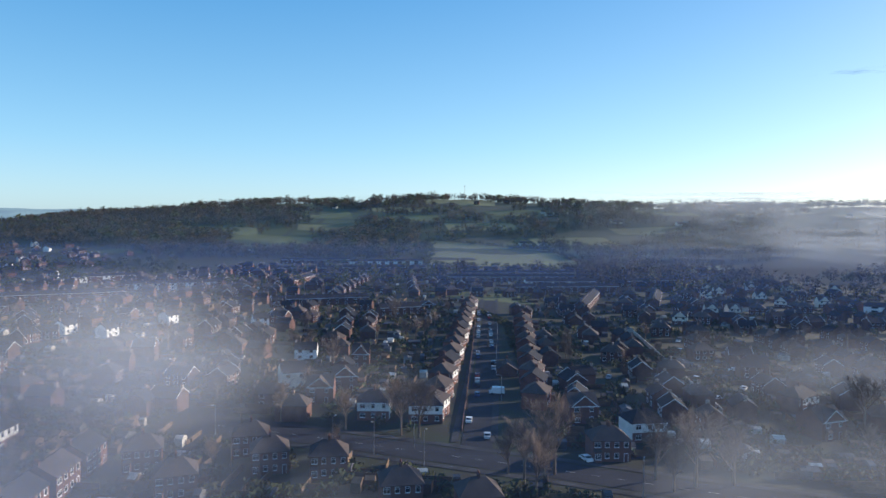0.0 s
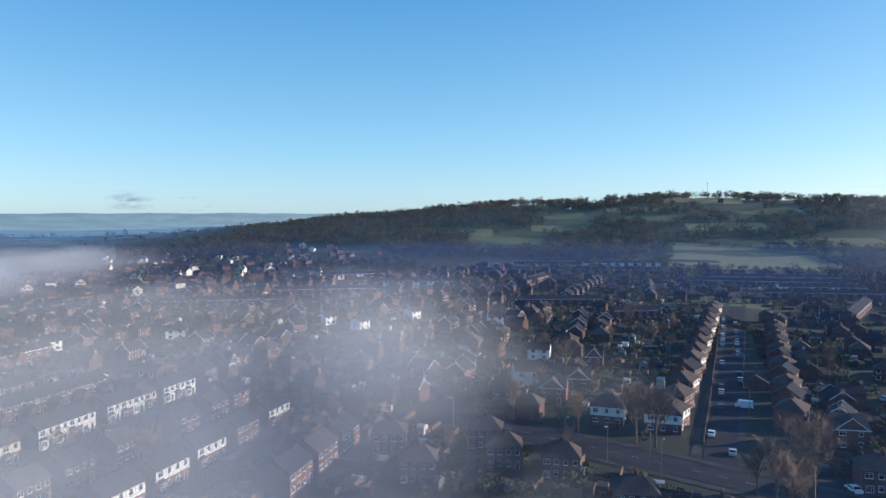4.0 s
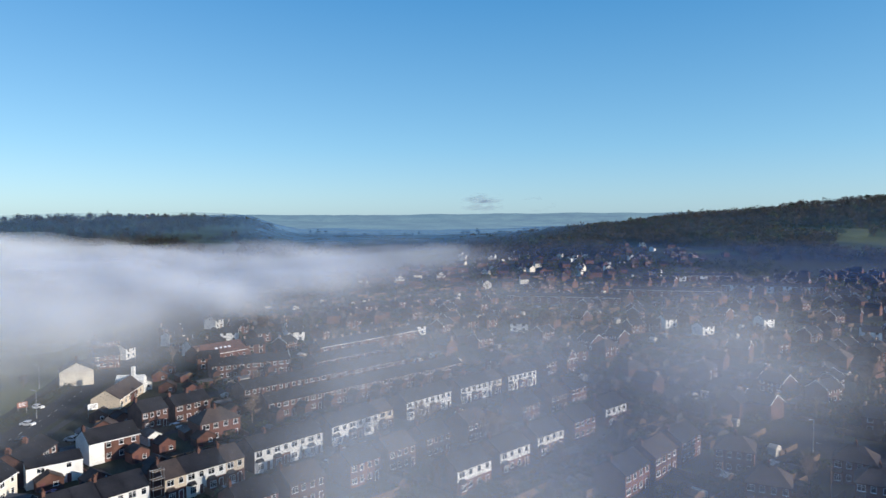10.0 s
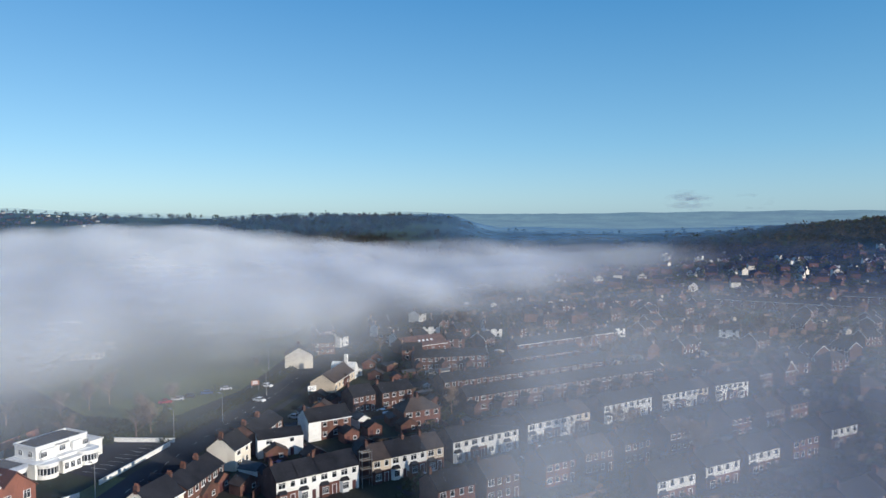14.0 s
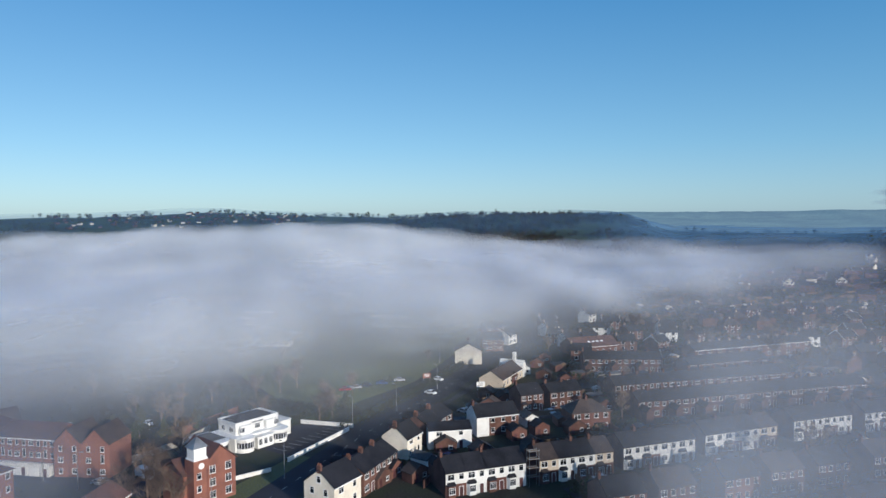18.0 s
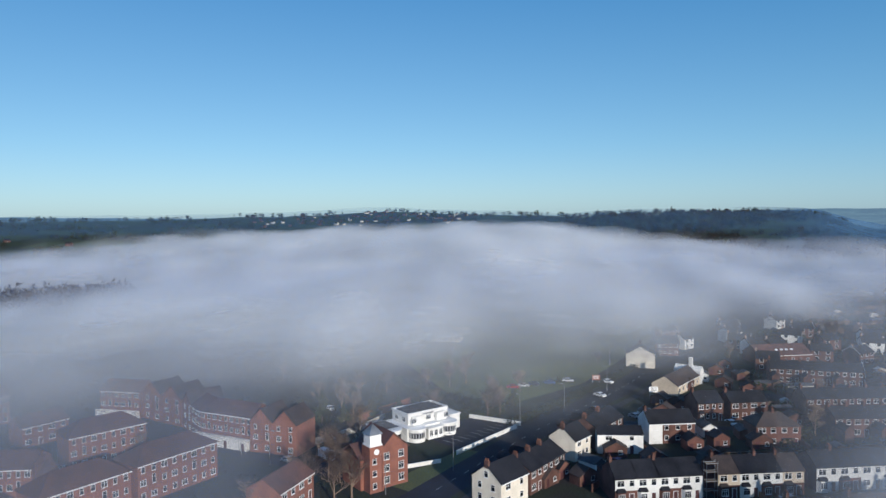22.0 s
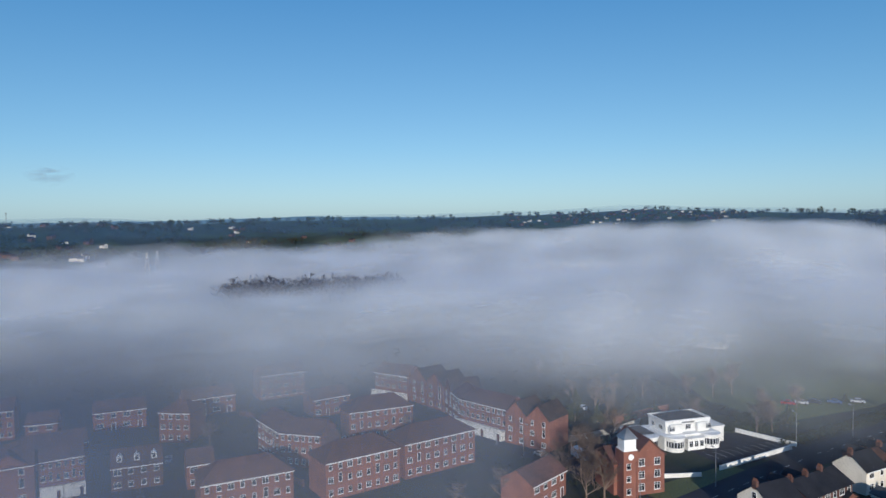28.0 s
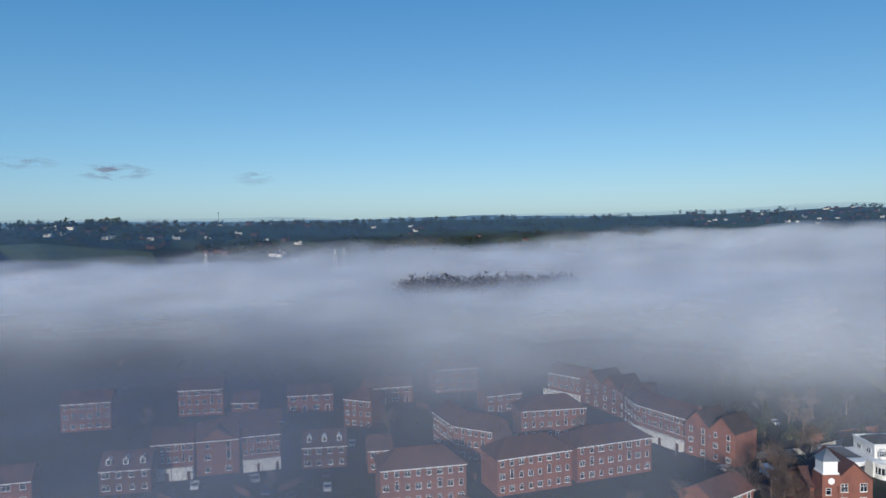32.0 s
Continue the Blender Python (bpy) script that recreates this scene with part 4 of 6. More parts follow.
# ---- the street of semis, and the houses round it ----
for k in range(14):
    f = k / 13
    x, y = -0.5 + 22.5 * f, 205 + 270 * f
    put(("white_semi", "brick_semi", "white_semi", "brick_dark_semi")[k % 4], x, y, 73, wide=1.08)
for k in range(11):
    f = k / 10
    put(("brick_semi", "brick_dark_semi")[k % 2], 43.5 - 15 * f, 405 - 175 * f, 253, wide=1.02)
put("det_hip", -9.5, 203, 2, "detached house with white walls and dark hipped roof beside the street")
put("det_hip", -25, 206, 0, "detached house with pale walls and dark hipped roof", wide=0.95)
put("det_brick", -44, 224, 4)
put("det_brick", -38, 240, 8)
put("cream_house", -56, 243, 20, "white boarded gable house among gardens")
put("far_white", -62, 292, 5, wide=1.1)
put("big_gable", -36, 278, 4, "bright red brick house among trees")
put("bungalow", 22, 276, 265)
put("bungalow", -14, 470, 5)
put("brick_semi", 38, 172, 2, "dark brick house with white bay windows facing the road")
put("det_brick", 38, 204, 8)
put("det_hip", 52, 187, 10, "brick and render house with dark roof")
put("det_brick", 105, 190, 20)
put("white_semi", 112, 216, 30)
for x, y, a in ((-44, 160, 15), (-30, 158, 8), (-12, 141, 10), (4, 135, 8), (-60, 144, 20), (-52, 172, 12), (-74, 160, 20)):
    put(("brick_semi", "brick_dark_semi")[x % 2], x, y, a, "dark tiled brick house beside the road", wide=0.9)
terrace(["far_row"], -38, 428, -13, 440, 6)
for k in range(7):
    put(("far_semi", "far_hip")[k % 2], -78 + 1.0 * k, 520 + 24 * k, 86, "brick semi-detached house lit by low sun")
    put(("far_hip", "far_semi")[k % 2], -34 + 1.5 * k, 690 - 24 * k, 266)
terrace(["far_row"], -205, 884, -120, 910, 16)
terrace(["far_row_white", "far_row"], -116, 880, -26, 905, 17)
terrace(["far_row"], -12, 668, 154, 688, 30)
terrace(["far_row"], 20, 720, 170, 745, 26)
terrace(["far_row"], -180, 760, -20, 800, 28)
for k, (x, y) in enumerate([(135, 407), (148, 408), (169, 446), (184, 446), (200, 453), (202, 544), (221, 566), (186, 543), (200, 530), (220, 588), (243, 629), (239, 529), (236, 494), (237, 464), (269, 497), (293, 595), (295, 619), (262, 600), (275, 630), (312, 600), (328, 590)]):
    put(("far_gable", "far_hip", "far_gable")[k % 3], x, y, -24 + 9 * (k % 4), "gabled brick estate house with tiled roof in low sun")
put("far_white", 285, 470, 330, "long white building among trees", wide=3.0)
for k, (x, y) in enumerate([(-206, 393), (-164, 340), (-172, 360), (-193, 320), (-217, 589), (-228, 630), (-235, 670), (-152, 387), (-114, 465), (-155, 511), (-103, 380), (-118, 355), (-193, 330), (-190, 350), (-205, 372), (-130, 430)]):
    put(("far_semi", "far_white", "far_semi")[k % 3], x, y, 25 + 50 * (k % 2))
for k, (x, y) in enumerate([(-444, 705), (-457, 753), (-469, 809), (-479, 875), (-461, 884), (-440, 760), (-425, 800), (-455, 850), (-430, 860), (-410, 840), (-490, 830), (-282, 652), (-248, 710), (-400, 780)]):
    put(("far_semi", "far_hip")[k % 2], x, y, 30 + 20 * (k % 3), "brick semi-detached house lit by low sun")

# ---- plain streets that fill the suburb ----
rnd = random.Random(7)
terrace(["far_row"], 60, 575, 150, 590, 14)
terrace(["far_row"], 170, 640, 262, 668, 15)
terrace(["far_row_white", "far_row", "far_row"], 75, 625, 140, 636, 10)
terrace(["far_row"], 95, 455, 122, 540, 13)
terrace(["far_row"], 150, 480, 172, 545, 10)
terrace(["far_row", "far_row_white"], -255, 560, -190, 590, 11)
terrace(["far_row"], -300, 470, -232, 510, 12)
terrace(["far_row"], -130, 610, -124, 680, 11)
terrace(["far_row", "far_row_white", "far_row"], -330, 620, -280, 660, 10)
terrace(["far_row"], -105, 470, -52, 490, 9)
terrace(["far_row"], -330, 380, -262, 420, 12)
TAKEN = SPOTS + [m.translation.xy.copy() for _, m in MASS] + [o.matrix_basis.translation.xy.copy() for o in scene.objects if o.parent is None and o.get("category") == "house"]


def near_line(x, y, pts, d):
    for (ax, ay), (bx, by) in zip(pts, pts[1:]):
        k = max(0, min(1, ((x - ax) * (bx - ax) + (y - ay) * (by - ay)) / ((bx - ax) ** 2 + (by - ay) ** 2)))
        if math.hypot(ax + k * (bx - ax) - x, ay + k * (by - ay) - y) < d:
            return True
    return False


def free(x, y, d):
    return not (near_line(x, y, MAIN, 14) or near_line(x, y, CROSS, 15) or near_line(x, y, LANE, 20)) and all((p - Vector((x, y))).length > d for p in TAKEN)


def suburb(x0, x1, dx, y0, y1, dy, turn, styles, keep, most):
    """Rows of houses with gardens, back to back."""
    n = 0
    for i in range(int((x1 - x0) / dx)):
        for j in range(int((y1 - y0) / dy)):
            x = x0 + i * dx + rnd.uniform(-5, 5)
            y = y0 + j * dy + rnd.uniform(-4, 4)
            az = math.degrees(math.atan2(-x, y))
            if rnd.random() > keep or n >= most or not -38 < az < 66 or not free(x, y, 13):
                continue
            a = turn + (180 if i % 2 else 0) + rnd.uniform(-14, 14) + (90 if rnd.random() < 0.3 else 0)
            put(rnd.choice(styles), x, y, a)
            TAKEN.append(Vector((x, y)))
            n += 1
    return n


MIX = ["far_semi", "far_hip", "far_dark", "far_dark", "far_hip", "far_dark", "far_semi", "far_hip", "far_dark", "far_semi", "far_dark", "far_hip", "far_dark"]
suburb(50, 330, 21, 205, 520, 13, 88, MIX, 0.75, 170)
suburb(-120, 0, 21, 215, 520, 14, 84, MIX, 0.7, 80)
suburb(-360, -120, 24, 205, 640, 16, 90, MIX, 0.46, 150)
suburb(-260, 330, 14, 540, 860, 22, 6, MIX, 0.6, 330)
suburb(-620, -360, 30, 420, 960, 28, 60, ["hill_house", "far_semi", "hill_house", "far_hip", "far_gable"], 0.55, 90)

# ---- houses on the hills ----
for k, (az, r) in enumerate([(19, 1370), (16.5, 1340), (15.6, 1560), (9.0, 1500), (-0.5, 1480), (-2.5, 1500), (-8, 1380), (-11.5, 1300), (-26.8, 1250), (-30, 1400), (-27, 1500), (12.5, 1480), (24, 1330), (21, 1300), (28, 1320), (6, 1640), (-5, 1560), (31, 1200), (34, 1150), (36, 1100), (38, 1060), (33, 1220), (35, 1040), (40, 1010)]):
    a = radians(az)
    put("hill_white" if k % 3 == 0 else "hill_house", -r * math.sin(a), r * math.cos(a), az + rnd.uniform(-30, 30))
for x, y, turn, wide in ((44, 1315, 10, 1.6), (199, 1341, 25, 1.5), (215, 1345, 40, 1.0), (206, 1089, 5, 1.2), (120, 1096, 2, 2.2), (150, 1096, 2, 2.2), (-279, 981, 25, 1.0), (-280, 1314, 10, 1.4), (-300, 1318, 10, 1.0), (-465, 1089, 30, 1.0), (310, 1280, 0, 2.0), (420, 1250, 20, 1.2)):
    put("hill_white", x, y, turn, wide=wide)
for k in range(70):
    az, r = rnd.uniform(29, 45), rnd.uniform(740, 1080)
    x, y = -r * math.sin(radians(az)), r * math.cos(radians(az))
    if free(x, y, 14):
        put(("far_gable", "far_semi", "far_gable", "far_white")[k % 4], x, y, az + rnd.choice((-25, 10, 20, 70)))
        TAKEN.append(Vector((x, y)))
for k in range(70):
    az = rnd.choice((rnd.uniform(86, 106), rnd.uniform(88, 98), rnd.uniform(137, 152), rnd.uniform(118, 140), rnd.uniform(66, 80)))
    r = rnd.uniform(1950, 2350) if az < 110 else rnd.uniform(1500, 1900)
    a = radians(az)
    put("hill_white" if k % 3 == 0 else "hill_house", -r * math.sin(a), r * math.cos(a), az + rnd.uniform(-50, 50))

for k in range(60):
    az, r = rnd.uniform(87, 105), rnd.uniform(1900, 2350)
    a = radians(az)
    put("hill_white" if k % 3 == 0 else "hill_house", -r * math.sin(a), r * math.cos(a), az + rnd.uniform(-50, 50), wide=0.8)
for k in range(60):
    az, r = rnd.uniform(136, 158), rnd.uniform(1000, 1300)
    a = radians(az)
    put("hill_white" if k % 3 == 0 else "hill_house", -r * math.sin(a), r * math.cos(a), az + rnd.uniform(-50, 50))


def join_mass():
    """The houses too far off to be told apart, joined by look into a few meshes."""
    for style in sorted({k for k, _ in MASS}):
        bags = {}
        for o in MODELS[style].children_recursive:
            local = o.matrix_basis.copy()
            up = o.parent
            while up is not MODELS[style]:
                local = up.matrix_basis @ local
                up = up.parent
            co = np.array([(*(local @ v.co), 1.0) for v in o.data.vertices])
            for p in o.data.polygons:
                key = o.data.materials[p.material_index]
                bags.setdefault(key, []).append(co[list(p.vertices)])
        mats = list(bags)
        verts, faces, index = [], [], []
        for k, m in MASS:
            if k != style:
                continue
            w = np.array(m).T[:, :3]
            for i, key in enumerate(mats):
                for quad in bags[key]:
                    o = len(verts)
                    verts += (quad @ w).tolist()
                    faces.append(tuple(range(o, o + len(quad))))
                    index.append(i)
        me = bpy.data.meshes.new("suburban_houses")
        me.from_pydata(verts, [], faces)
        for key in mats:
            me.materials.append(key)
        me.polygons.foreach_set("material_index", index)
        tagged(new("suburban_houses", me), "many far " + MODELS[style]["label"], "houses", kind="stuff")


join_mass()
for name in [k for k in MODELS if k not in USED]:
    for o in (*MODELS[name].children_recursive, MODELS[name]):
        bpy.data.objects.remove(o)

# ---- trees ----


def bare_tree(seed, height, spread):
    """A leafless tree: tapered trunk, limbs and a crown of fine twigs."""
    g = random.Random(seed)
    trunk, crown = Shape(), Shape()

    def grow(sh, p, d, length, r, level):
        q = p + d * length
        if level >= 4:
            w = d.orthogonal().normalized() * 0.014
            sh.add([p - w, p + w, q], [(0, 1, 2)])
            return
        sh.tube(p, q, r, r * 0.55, 6 if level == 0 else 4 if level == 1 else 3)
        for _ in range((9, 6, 6, 11)[level]):
            k = g.uniform(0.35, 1.0) if level else g.uniform(0.38, 1.0)
            nd = (d + Vector((g.uniform(-1, 1), g.uniform(-1, 1), g.uniform(-0.1, 0.75))) * spread).normalized()
            grow(crown, p + d * length * k, nd, length * g.uniform(0.42, 0.72) * (1.35 if level == 3 else 1.0), max(r * 0.42, 0.016), level + 1)

    grow(trunk, Vector((0, 0, -0.2)), Vector((0, 0, 1)), height * 0.5, height * 0.022, 0)
    t = thing("tree", "leafless brown winter tree with fine twigs", "tree", "bare trees")
    part("trunk", trunk, M["bark"], t)
    part("crown", crown, M["bark"], t)
    return t


def leafy(sh, c, rx, rz, n, size, g):
    """A clump of small leaf blades in an uneven ball about c."""
    for _ in range(n):
        v = Vector((g.gauss(0, 1), g.gauss(0, 1), g.gauss(0, 1))).normalized() * g.uniform(0.55, 1.05)
        p = Vector((c[0] + v.x * rx, c[1] + v.y * rx, c[2] + v.z * rz))
        u = Vector((g.uniform(-1, 1), g.uniform(-1, 1), g.uniform(-1, 1))).normalized() * size * g.uniform(0.6, 1.3)
        w = u.orthogonal().normalized() * size * g.uniform(0.4, 0.9)
        sh.add([p - u - w, p + u - w * 0.4, p + u * 0.6 + w, p - u * 0.7 + w], [(0, 1, 2, 3)])


def evergreen(seed, height, wide):
    g = random.Random(seed)
    t = thing("tree", "dark evergreen garden tree", "tree", "evergreens")
    part("trunk", Shape().tube((0, 0, -0.2), (0, 0, height * 0.7), 0.25, 0.08, 6), M["bark"], t)
    sh = Shape()
    for k in range(11):
        f = k / 10
        for _ in range(3):
            leafy(sh, (g.uniform(-1, 1) * wide * (1 - f) * 0.6, g.uniform(-1, 1) * wide * (1 - f) * 0.6, height * (0.12 + 0.86 * f)), wide * (1.05 - f) * 0.6, height * 0.09, 60, 0.27, g)
    part("crown", sh, M["hedge"], t)
    return t


TREES = [bare_tree(1, 12, 1.05), bare_tree(2, 10.5, 1.15), bare_tree(3, 9, 1.1), bare_tree(4, 14, 1.0), evergreen(5, 8, 2.6), evergreen(6, 5, 2.4)]
planted = set()


def plant(k, x, y, size=1.0):
    m = pose(x, y, land(x, y), 0, 0, rnd.uniform(0, 360)) @ Matrix.Scale(size, 4)
    ob = TREES[k]
    if k in planted:
        ob = copy_thing(ob, m)
    planted.add(k)
    ob.matrix_basis = m


for x, y in ((19, 156), (16, 163), (24, 159), (27, 163), (21, 150), (-11, 192), (-6, 190), (52, 153), (50, 160), (58, 156), (67, 157)):
    plant(rnd.choice((0, 1, 3)), x, y, rnd.uniform(1.15, 1.5))
for x, y in ((-13, 349), (-27, 406), (-123, 312), (-42, 270), (53, 296), (152, 302), (193, 330), (124, 202), (-69, 264), (-27, 196), (-47, 203), (-9, 352), (-18, 345)):
    plant(rnd.choice((0, 1, 3)), x, y, rnd.uniform(0.95, 1.3))
for x, y in ((-157, -24), (-160, -27), (-161, -23), (-208, 13), (-211, 17), (-215, -32), (-209, -4), (-188, 101), (-152, -30)):
    plant(rnd.choice((1, 2)), x, y, rnd.uniform(0.9, 1.2))
for x, y, k, z in ((-147, -20, 1, 1.0), (-145.5, -23.5, 2, 1.05), (-149, -33, 2, 0.9), (-176, -22, 0, 1.0), (-171, -27, 1, 0.8), (-140, -40, 2, 0.8), (-133, -48, 2, 0.7)):
    plant(k, x, y, z * 1.15)
for x, y, k, z in ((-224, -33, 1, 0.9), (-226, -41, 2, 0.9), (-231, -28, 0, 0.8), (-247, 2, 1, 1.0), (-252, 8, 0, 0.95), (-243, -6, 2, 1.0), (-224, 16, 1, 0.9), (-240, -20, 2, 0.9), (-259, -60, 1, 0.8), (-238, 26, 2, 1.0), (-219, -38, 5, 1.0), (-216, -45, 5, 0.9), (-213, -28, 2, 0.9), (-228, -22, 5, 1.2)):
    plant(k, x, y, z)
for x, y in ((-206, -30), (-203, -36), (-210, -22), (-216, 16), (-221, 22), (-212, -14)):
    plant(rnd.choice((4, 5)), x, y, rnd.uniform(0.8, 1.2))
n = 0
while n < 260:
    a, r = radians(rnd.uniform(-36, 62)), rnd.uniform(165, 760)
    x, y = -r * math.sin(a), r * math.cos(a)
    if free(x, y, 8.5):
        plant(rnd.choice((0, 1, 1, 2, 2, 3, 4, 5, 5)), x, y, rnd.uniform(0.6, 1.0))
        n += 1
n = 0
while n < 26:
    a, r = radians(rnd.uniform(62, 150)), rnd.uniform(150, 330)
    x, y = -r * math.sin(a), r * math.cos(a)
    if free(x, y, 11):
        plant(rnd.choice((1, 2, 2, 4, 5, 5)), x, y, rnd.uniform(0.5, 0.85))
        n += 1


def scatter(name, label, category, count, material, place, kinds):
    """Many small clumps as one mesh; place gives x, y and a size or None."""
    sh = Shape()
    k = 0
    while k < count:
        p = place()
        k += 1
        if p:
            kinds(sh, *p)
    return tagged(new(name, sh.mesh(name, M[material])), label, category, kind="stuff")


def shrub(sh, x, y, s):
    z = land(x, y)
    near = math.hypot(x, y) < 320
    leafy(sh, (x, y, z + s * 0.5), s * 1.1, s * 0.7, 42 if near else 16, s * (0.23 if near else 0.4), rnd)


def garden_place():
    a, r = radians(rnd.uniform(-36, 66)), 150 * 6.0 ** rnd.random()
    x, y = -r * math.sin(a), r * math.cos(a)
    return (x, y, rnd.uniform(0.8, 2.6)) if free(x, y, 7.0) else None


def estate_place():
    a, r = radians(rnd.uniform(60, 152)), rnd.uniform(135, 330)
    x, y = -r * math.sin(a), r * math.cos(a)
    return (x, y, rnd.uniform(0.5, 1.3)) if free(x, y, 9) and not (r > 200 and math.degrees(a) < 97) and not near_line(x, y, [(-160, -18), (-178, -48), (-196, -78), (-208, -105)], 9) and not near_line(x, y, [(-185, -5), (-200, 12)], 16) else None


scatter("garden_shrubs", "dark winter garden hedges and shrubs", "shrubs", 8500, "hedge", garden_place, shrub)
def fence_run(sh, x, y, s):
    a = radians(86 + 90 * rnd.randrange(2) + rnd.uniform(-4, 4))
    L, z = rnd.uniform(5, 13), land(x, y)
    u, w = Vector((math.cos(a), math.sin(a), 0)), Vector((-math.sin(a), math.cos(a), 0)) * 0.05
    p, h = Vector((x, y, z - 0.1)), Vector((0, 0, rnd.uniform(1.4, 1.9)))
    sh.prism([tuple(p + w), tuple(p - w), tuple(p - w + h), tuple(p + w + h)], (0, 0, 0), tuple(u * L))


def lean_to(sh, x, y, s):
    a, z = radians(86 + rnd.uniform(-6, 6)), land(x, y)
    u, v = Vector((math.cos(a), math.sin(a), 0)), Vector((-math.sin(a), math.cos(a), 0))
    W_, D, h = rnd.uniform(1.8, 4.2), rnd.uniform(1.6, 3.2), rnd.uniform(1.9, 2.4)
    p = Vector((x, y, z - 0.1))
    prof = [p, p + Vector((0, 0, h)), p + u * W_ / 2 + Vector((0, 0, h + W_ * 0.2)), p + u * W_ + Vector((0, 0, h)), p + u * W_]
    sh.prism([tuple(q) for q in prof], (0, 0, 0), tuple(v * D))


def back_place(d, r1=5.0):
    def place():
        a, r = radians(rnd.uniform(-36, 66)), 150 * r1 ** rnd.random()
        x, y = -r * math.sin(a), r * math.cos(a)
        return (x, y, 1.0) if free(x, y, d) else None
    return place


def court_place():
    p = estate_place()
    return p if p and 112 < math.degrees(math.atan2(-p[0], p[1])) < 150 and math.hypot(p[0], p[1]) < 230 else None


scatter("garden_fences", "weathered timber fences between back gardens", "fences", 3200, "wood", back_place(8.0), fence_run)
scatter("garden_sheds", "small timber sheds in back gardens", "sheds", 900, "wood", back_place(9.0), lean_to)
scatter("garden_sheds", "pale conservatories and greenhouses in back gardens", "sheds", 230, "stone", back_place(9.0), lean_to)
scatter("garden_sheds", "dark felt-roofed garages in back gardens", "sheds", 700, "felt", back_place(9.0), lean_to)
scatter("garden_shrubs", "low evergreen shrubs between the town houses", "shrubs", 1900, "hedge", estate_place, shrub)
scatter("garden_fences", "timber fences round the small back gardens of the flats", "fences", 260, "brick_dark", court_place, fence_run)


def twiggy(sh, x, y, s):
    """A far leafless tree: a short stem and a haze of thin twigs."""
    z = land(x, y)
    wide, tall = s * rnd.uniform(0.36, 0.52), s * rnd.uniform(0.34, 0.44)
    sh.tube((x, y, z - 0.5), (x, y, z + s * 0.5), s * 0.05, s * 0.02, 3)
    lobes = [(rnd.gauss(0, 0.35) * wide, rnd.gauss(0, 0.35) * wide, rnd.gauss(0, 0.25) * tall) for _ in range(3)]
    for k in range(44):
        v = Vector((rnd.gauss(0, 1), rnd.gauss(0, 1), rnd.gauss(0, 1))).normalized() * rnd.uniform(0.35, 0.78)
        a, b, c = lobes[k % 3]
        p = Vector((x + a + v.x * wide, y + b + v.y * wide, z + s * 0.55 + c + v.z * tall))
        d = (v + Vector((rnd.uniform(-1, 1), rnd.uniform(-1, 1), rnd.uniform(-0.3, 1)))).normalized() * s * rnd.uniform(0.12, 0.22)
        w = d.orthogonal().normalized() * s * 0.065
        sh.add([p - w, p + w, p + d], [(0, 1, 2)])


def wood_place(az0, az1, r0, r1, gap=0.0):
    def place():
        az, r = rnd.uniform(az0, az1), rnd.uniform(r0, r1)
        x, y = -r * math.sin(radians(az)), r * math.cos(radians(az))
        if noise.noise((x / 160, y / 160, 1)) < gap or any(a - 6 < x < a + 126 and b < y < b + 58 for a, b in SLOPES):
            return None
        if -25 < x < 195 and 860 < y < 1125 - 0.45 * max(0, x):
            return None
        if az < 13 and r > 1080 and noise.noise((x / 130, y / 130, 9)) > 0.2:
            return None
        return x, y, rnd.uniform(7, 12) if rnd.random() < 0.5 else rnd.uniform(12, 19)
    return place


scatter("woodland", "bare brown winter woodland on the hillside", "woodland", 6500, "wood_far", wood_place(-37, 38, 1000, 1760, -0.25), twiggy)
scatter("woodland", "bare woodland along the lower slope", "woodland", 2600, "wood_far", wood_place(4, 44, 960, 1500, -0.2), twiggy)
scatter("woodland", "bare woods between the estate and the hill", "woodland", 700, "wood_far", wood_place(-38, -1, 660, 1080, -0.1), twiggy)
scatter("woodland", "dark evergreen trees among the hillside woods", "woodland", 900, "hedge", wood_place(-37, 42, 1000, 1740, 0.05), lambda sh, x, y, s: leafy(sh, (x, y, land(x, y) + s * 0.4), s * 0.4, s * 0.55, 30, s * 0.16, rnd))
def copse(sh, x, y, s):
    """A dark rounded far tree with an uneven outline."""
    z = land(x, y)
    for _ in range(3):
        leafy(sh, (x + rnd.uniform(-0.3, 0.3) * s, y + rnd.uniform(-0.3, 0.3) * s, z + s * rnd.uniform(0.3, 0.75)), s * 0.33, s * 0.27, 16, s * 0.10, rnd)


scatter("woodland", "dark trees along the skyline of the hill", "woodland", 800, "hedge", wood_place(-37, 46, 1520, 1720, 0.08), copse)
scatter("woodland", "bare tall trees along the skyline", "woodland", 700, "wood_far", wood_place(-37, 46, 1480, 1700, 0.06), twiggy)
scatter("woodland", "dark scrub and garden trees at the foot of the hill", "woodland", 1100, "hedge", wood_place(-38, 44, 620, 1080, -0.1), lambda sh, x, y, s: copse(sh, x, y, s * 0.7))
scatter("woodland", "dark garden trees and hedges on the slope", "woodland", 1500, "hedge", wood_place(-37, 44, 1000, 1560, -0.1), copse)
scatter("woodland", "dark woods on the hills beyond the mist", "woodland", 4200, "wood_far", wood_place(58, 152, 1150, 2450, -0.02), lambda sh, x, y, s: twiggy(sh, x, y, s * 0.8))
scatter("woodland", "thick woods on the round hill beyond the mist", "woodland", 1500, "wood_far", wood_place(60, 80, 1050, 2050, -0.3), twiggy)
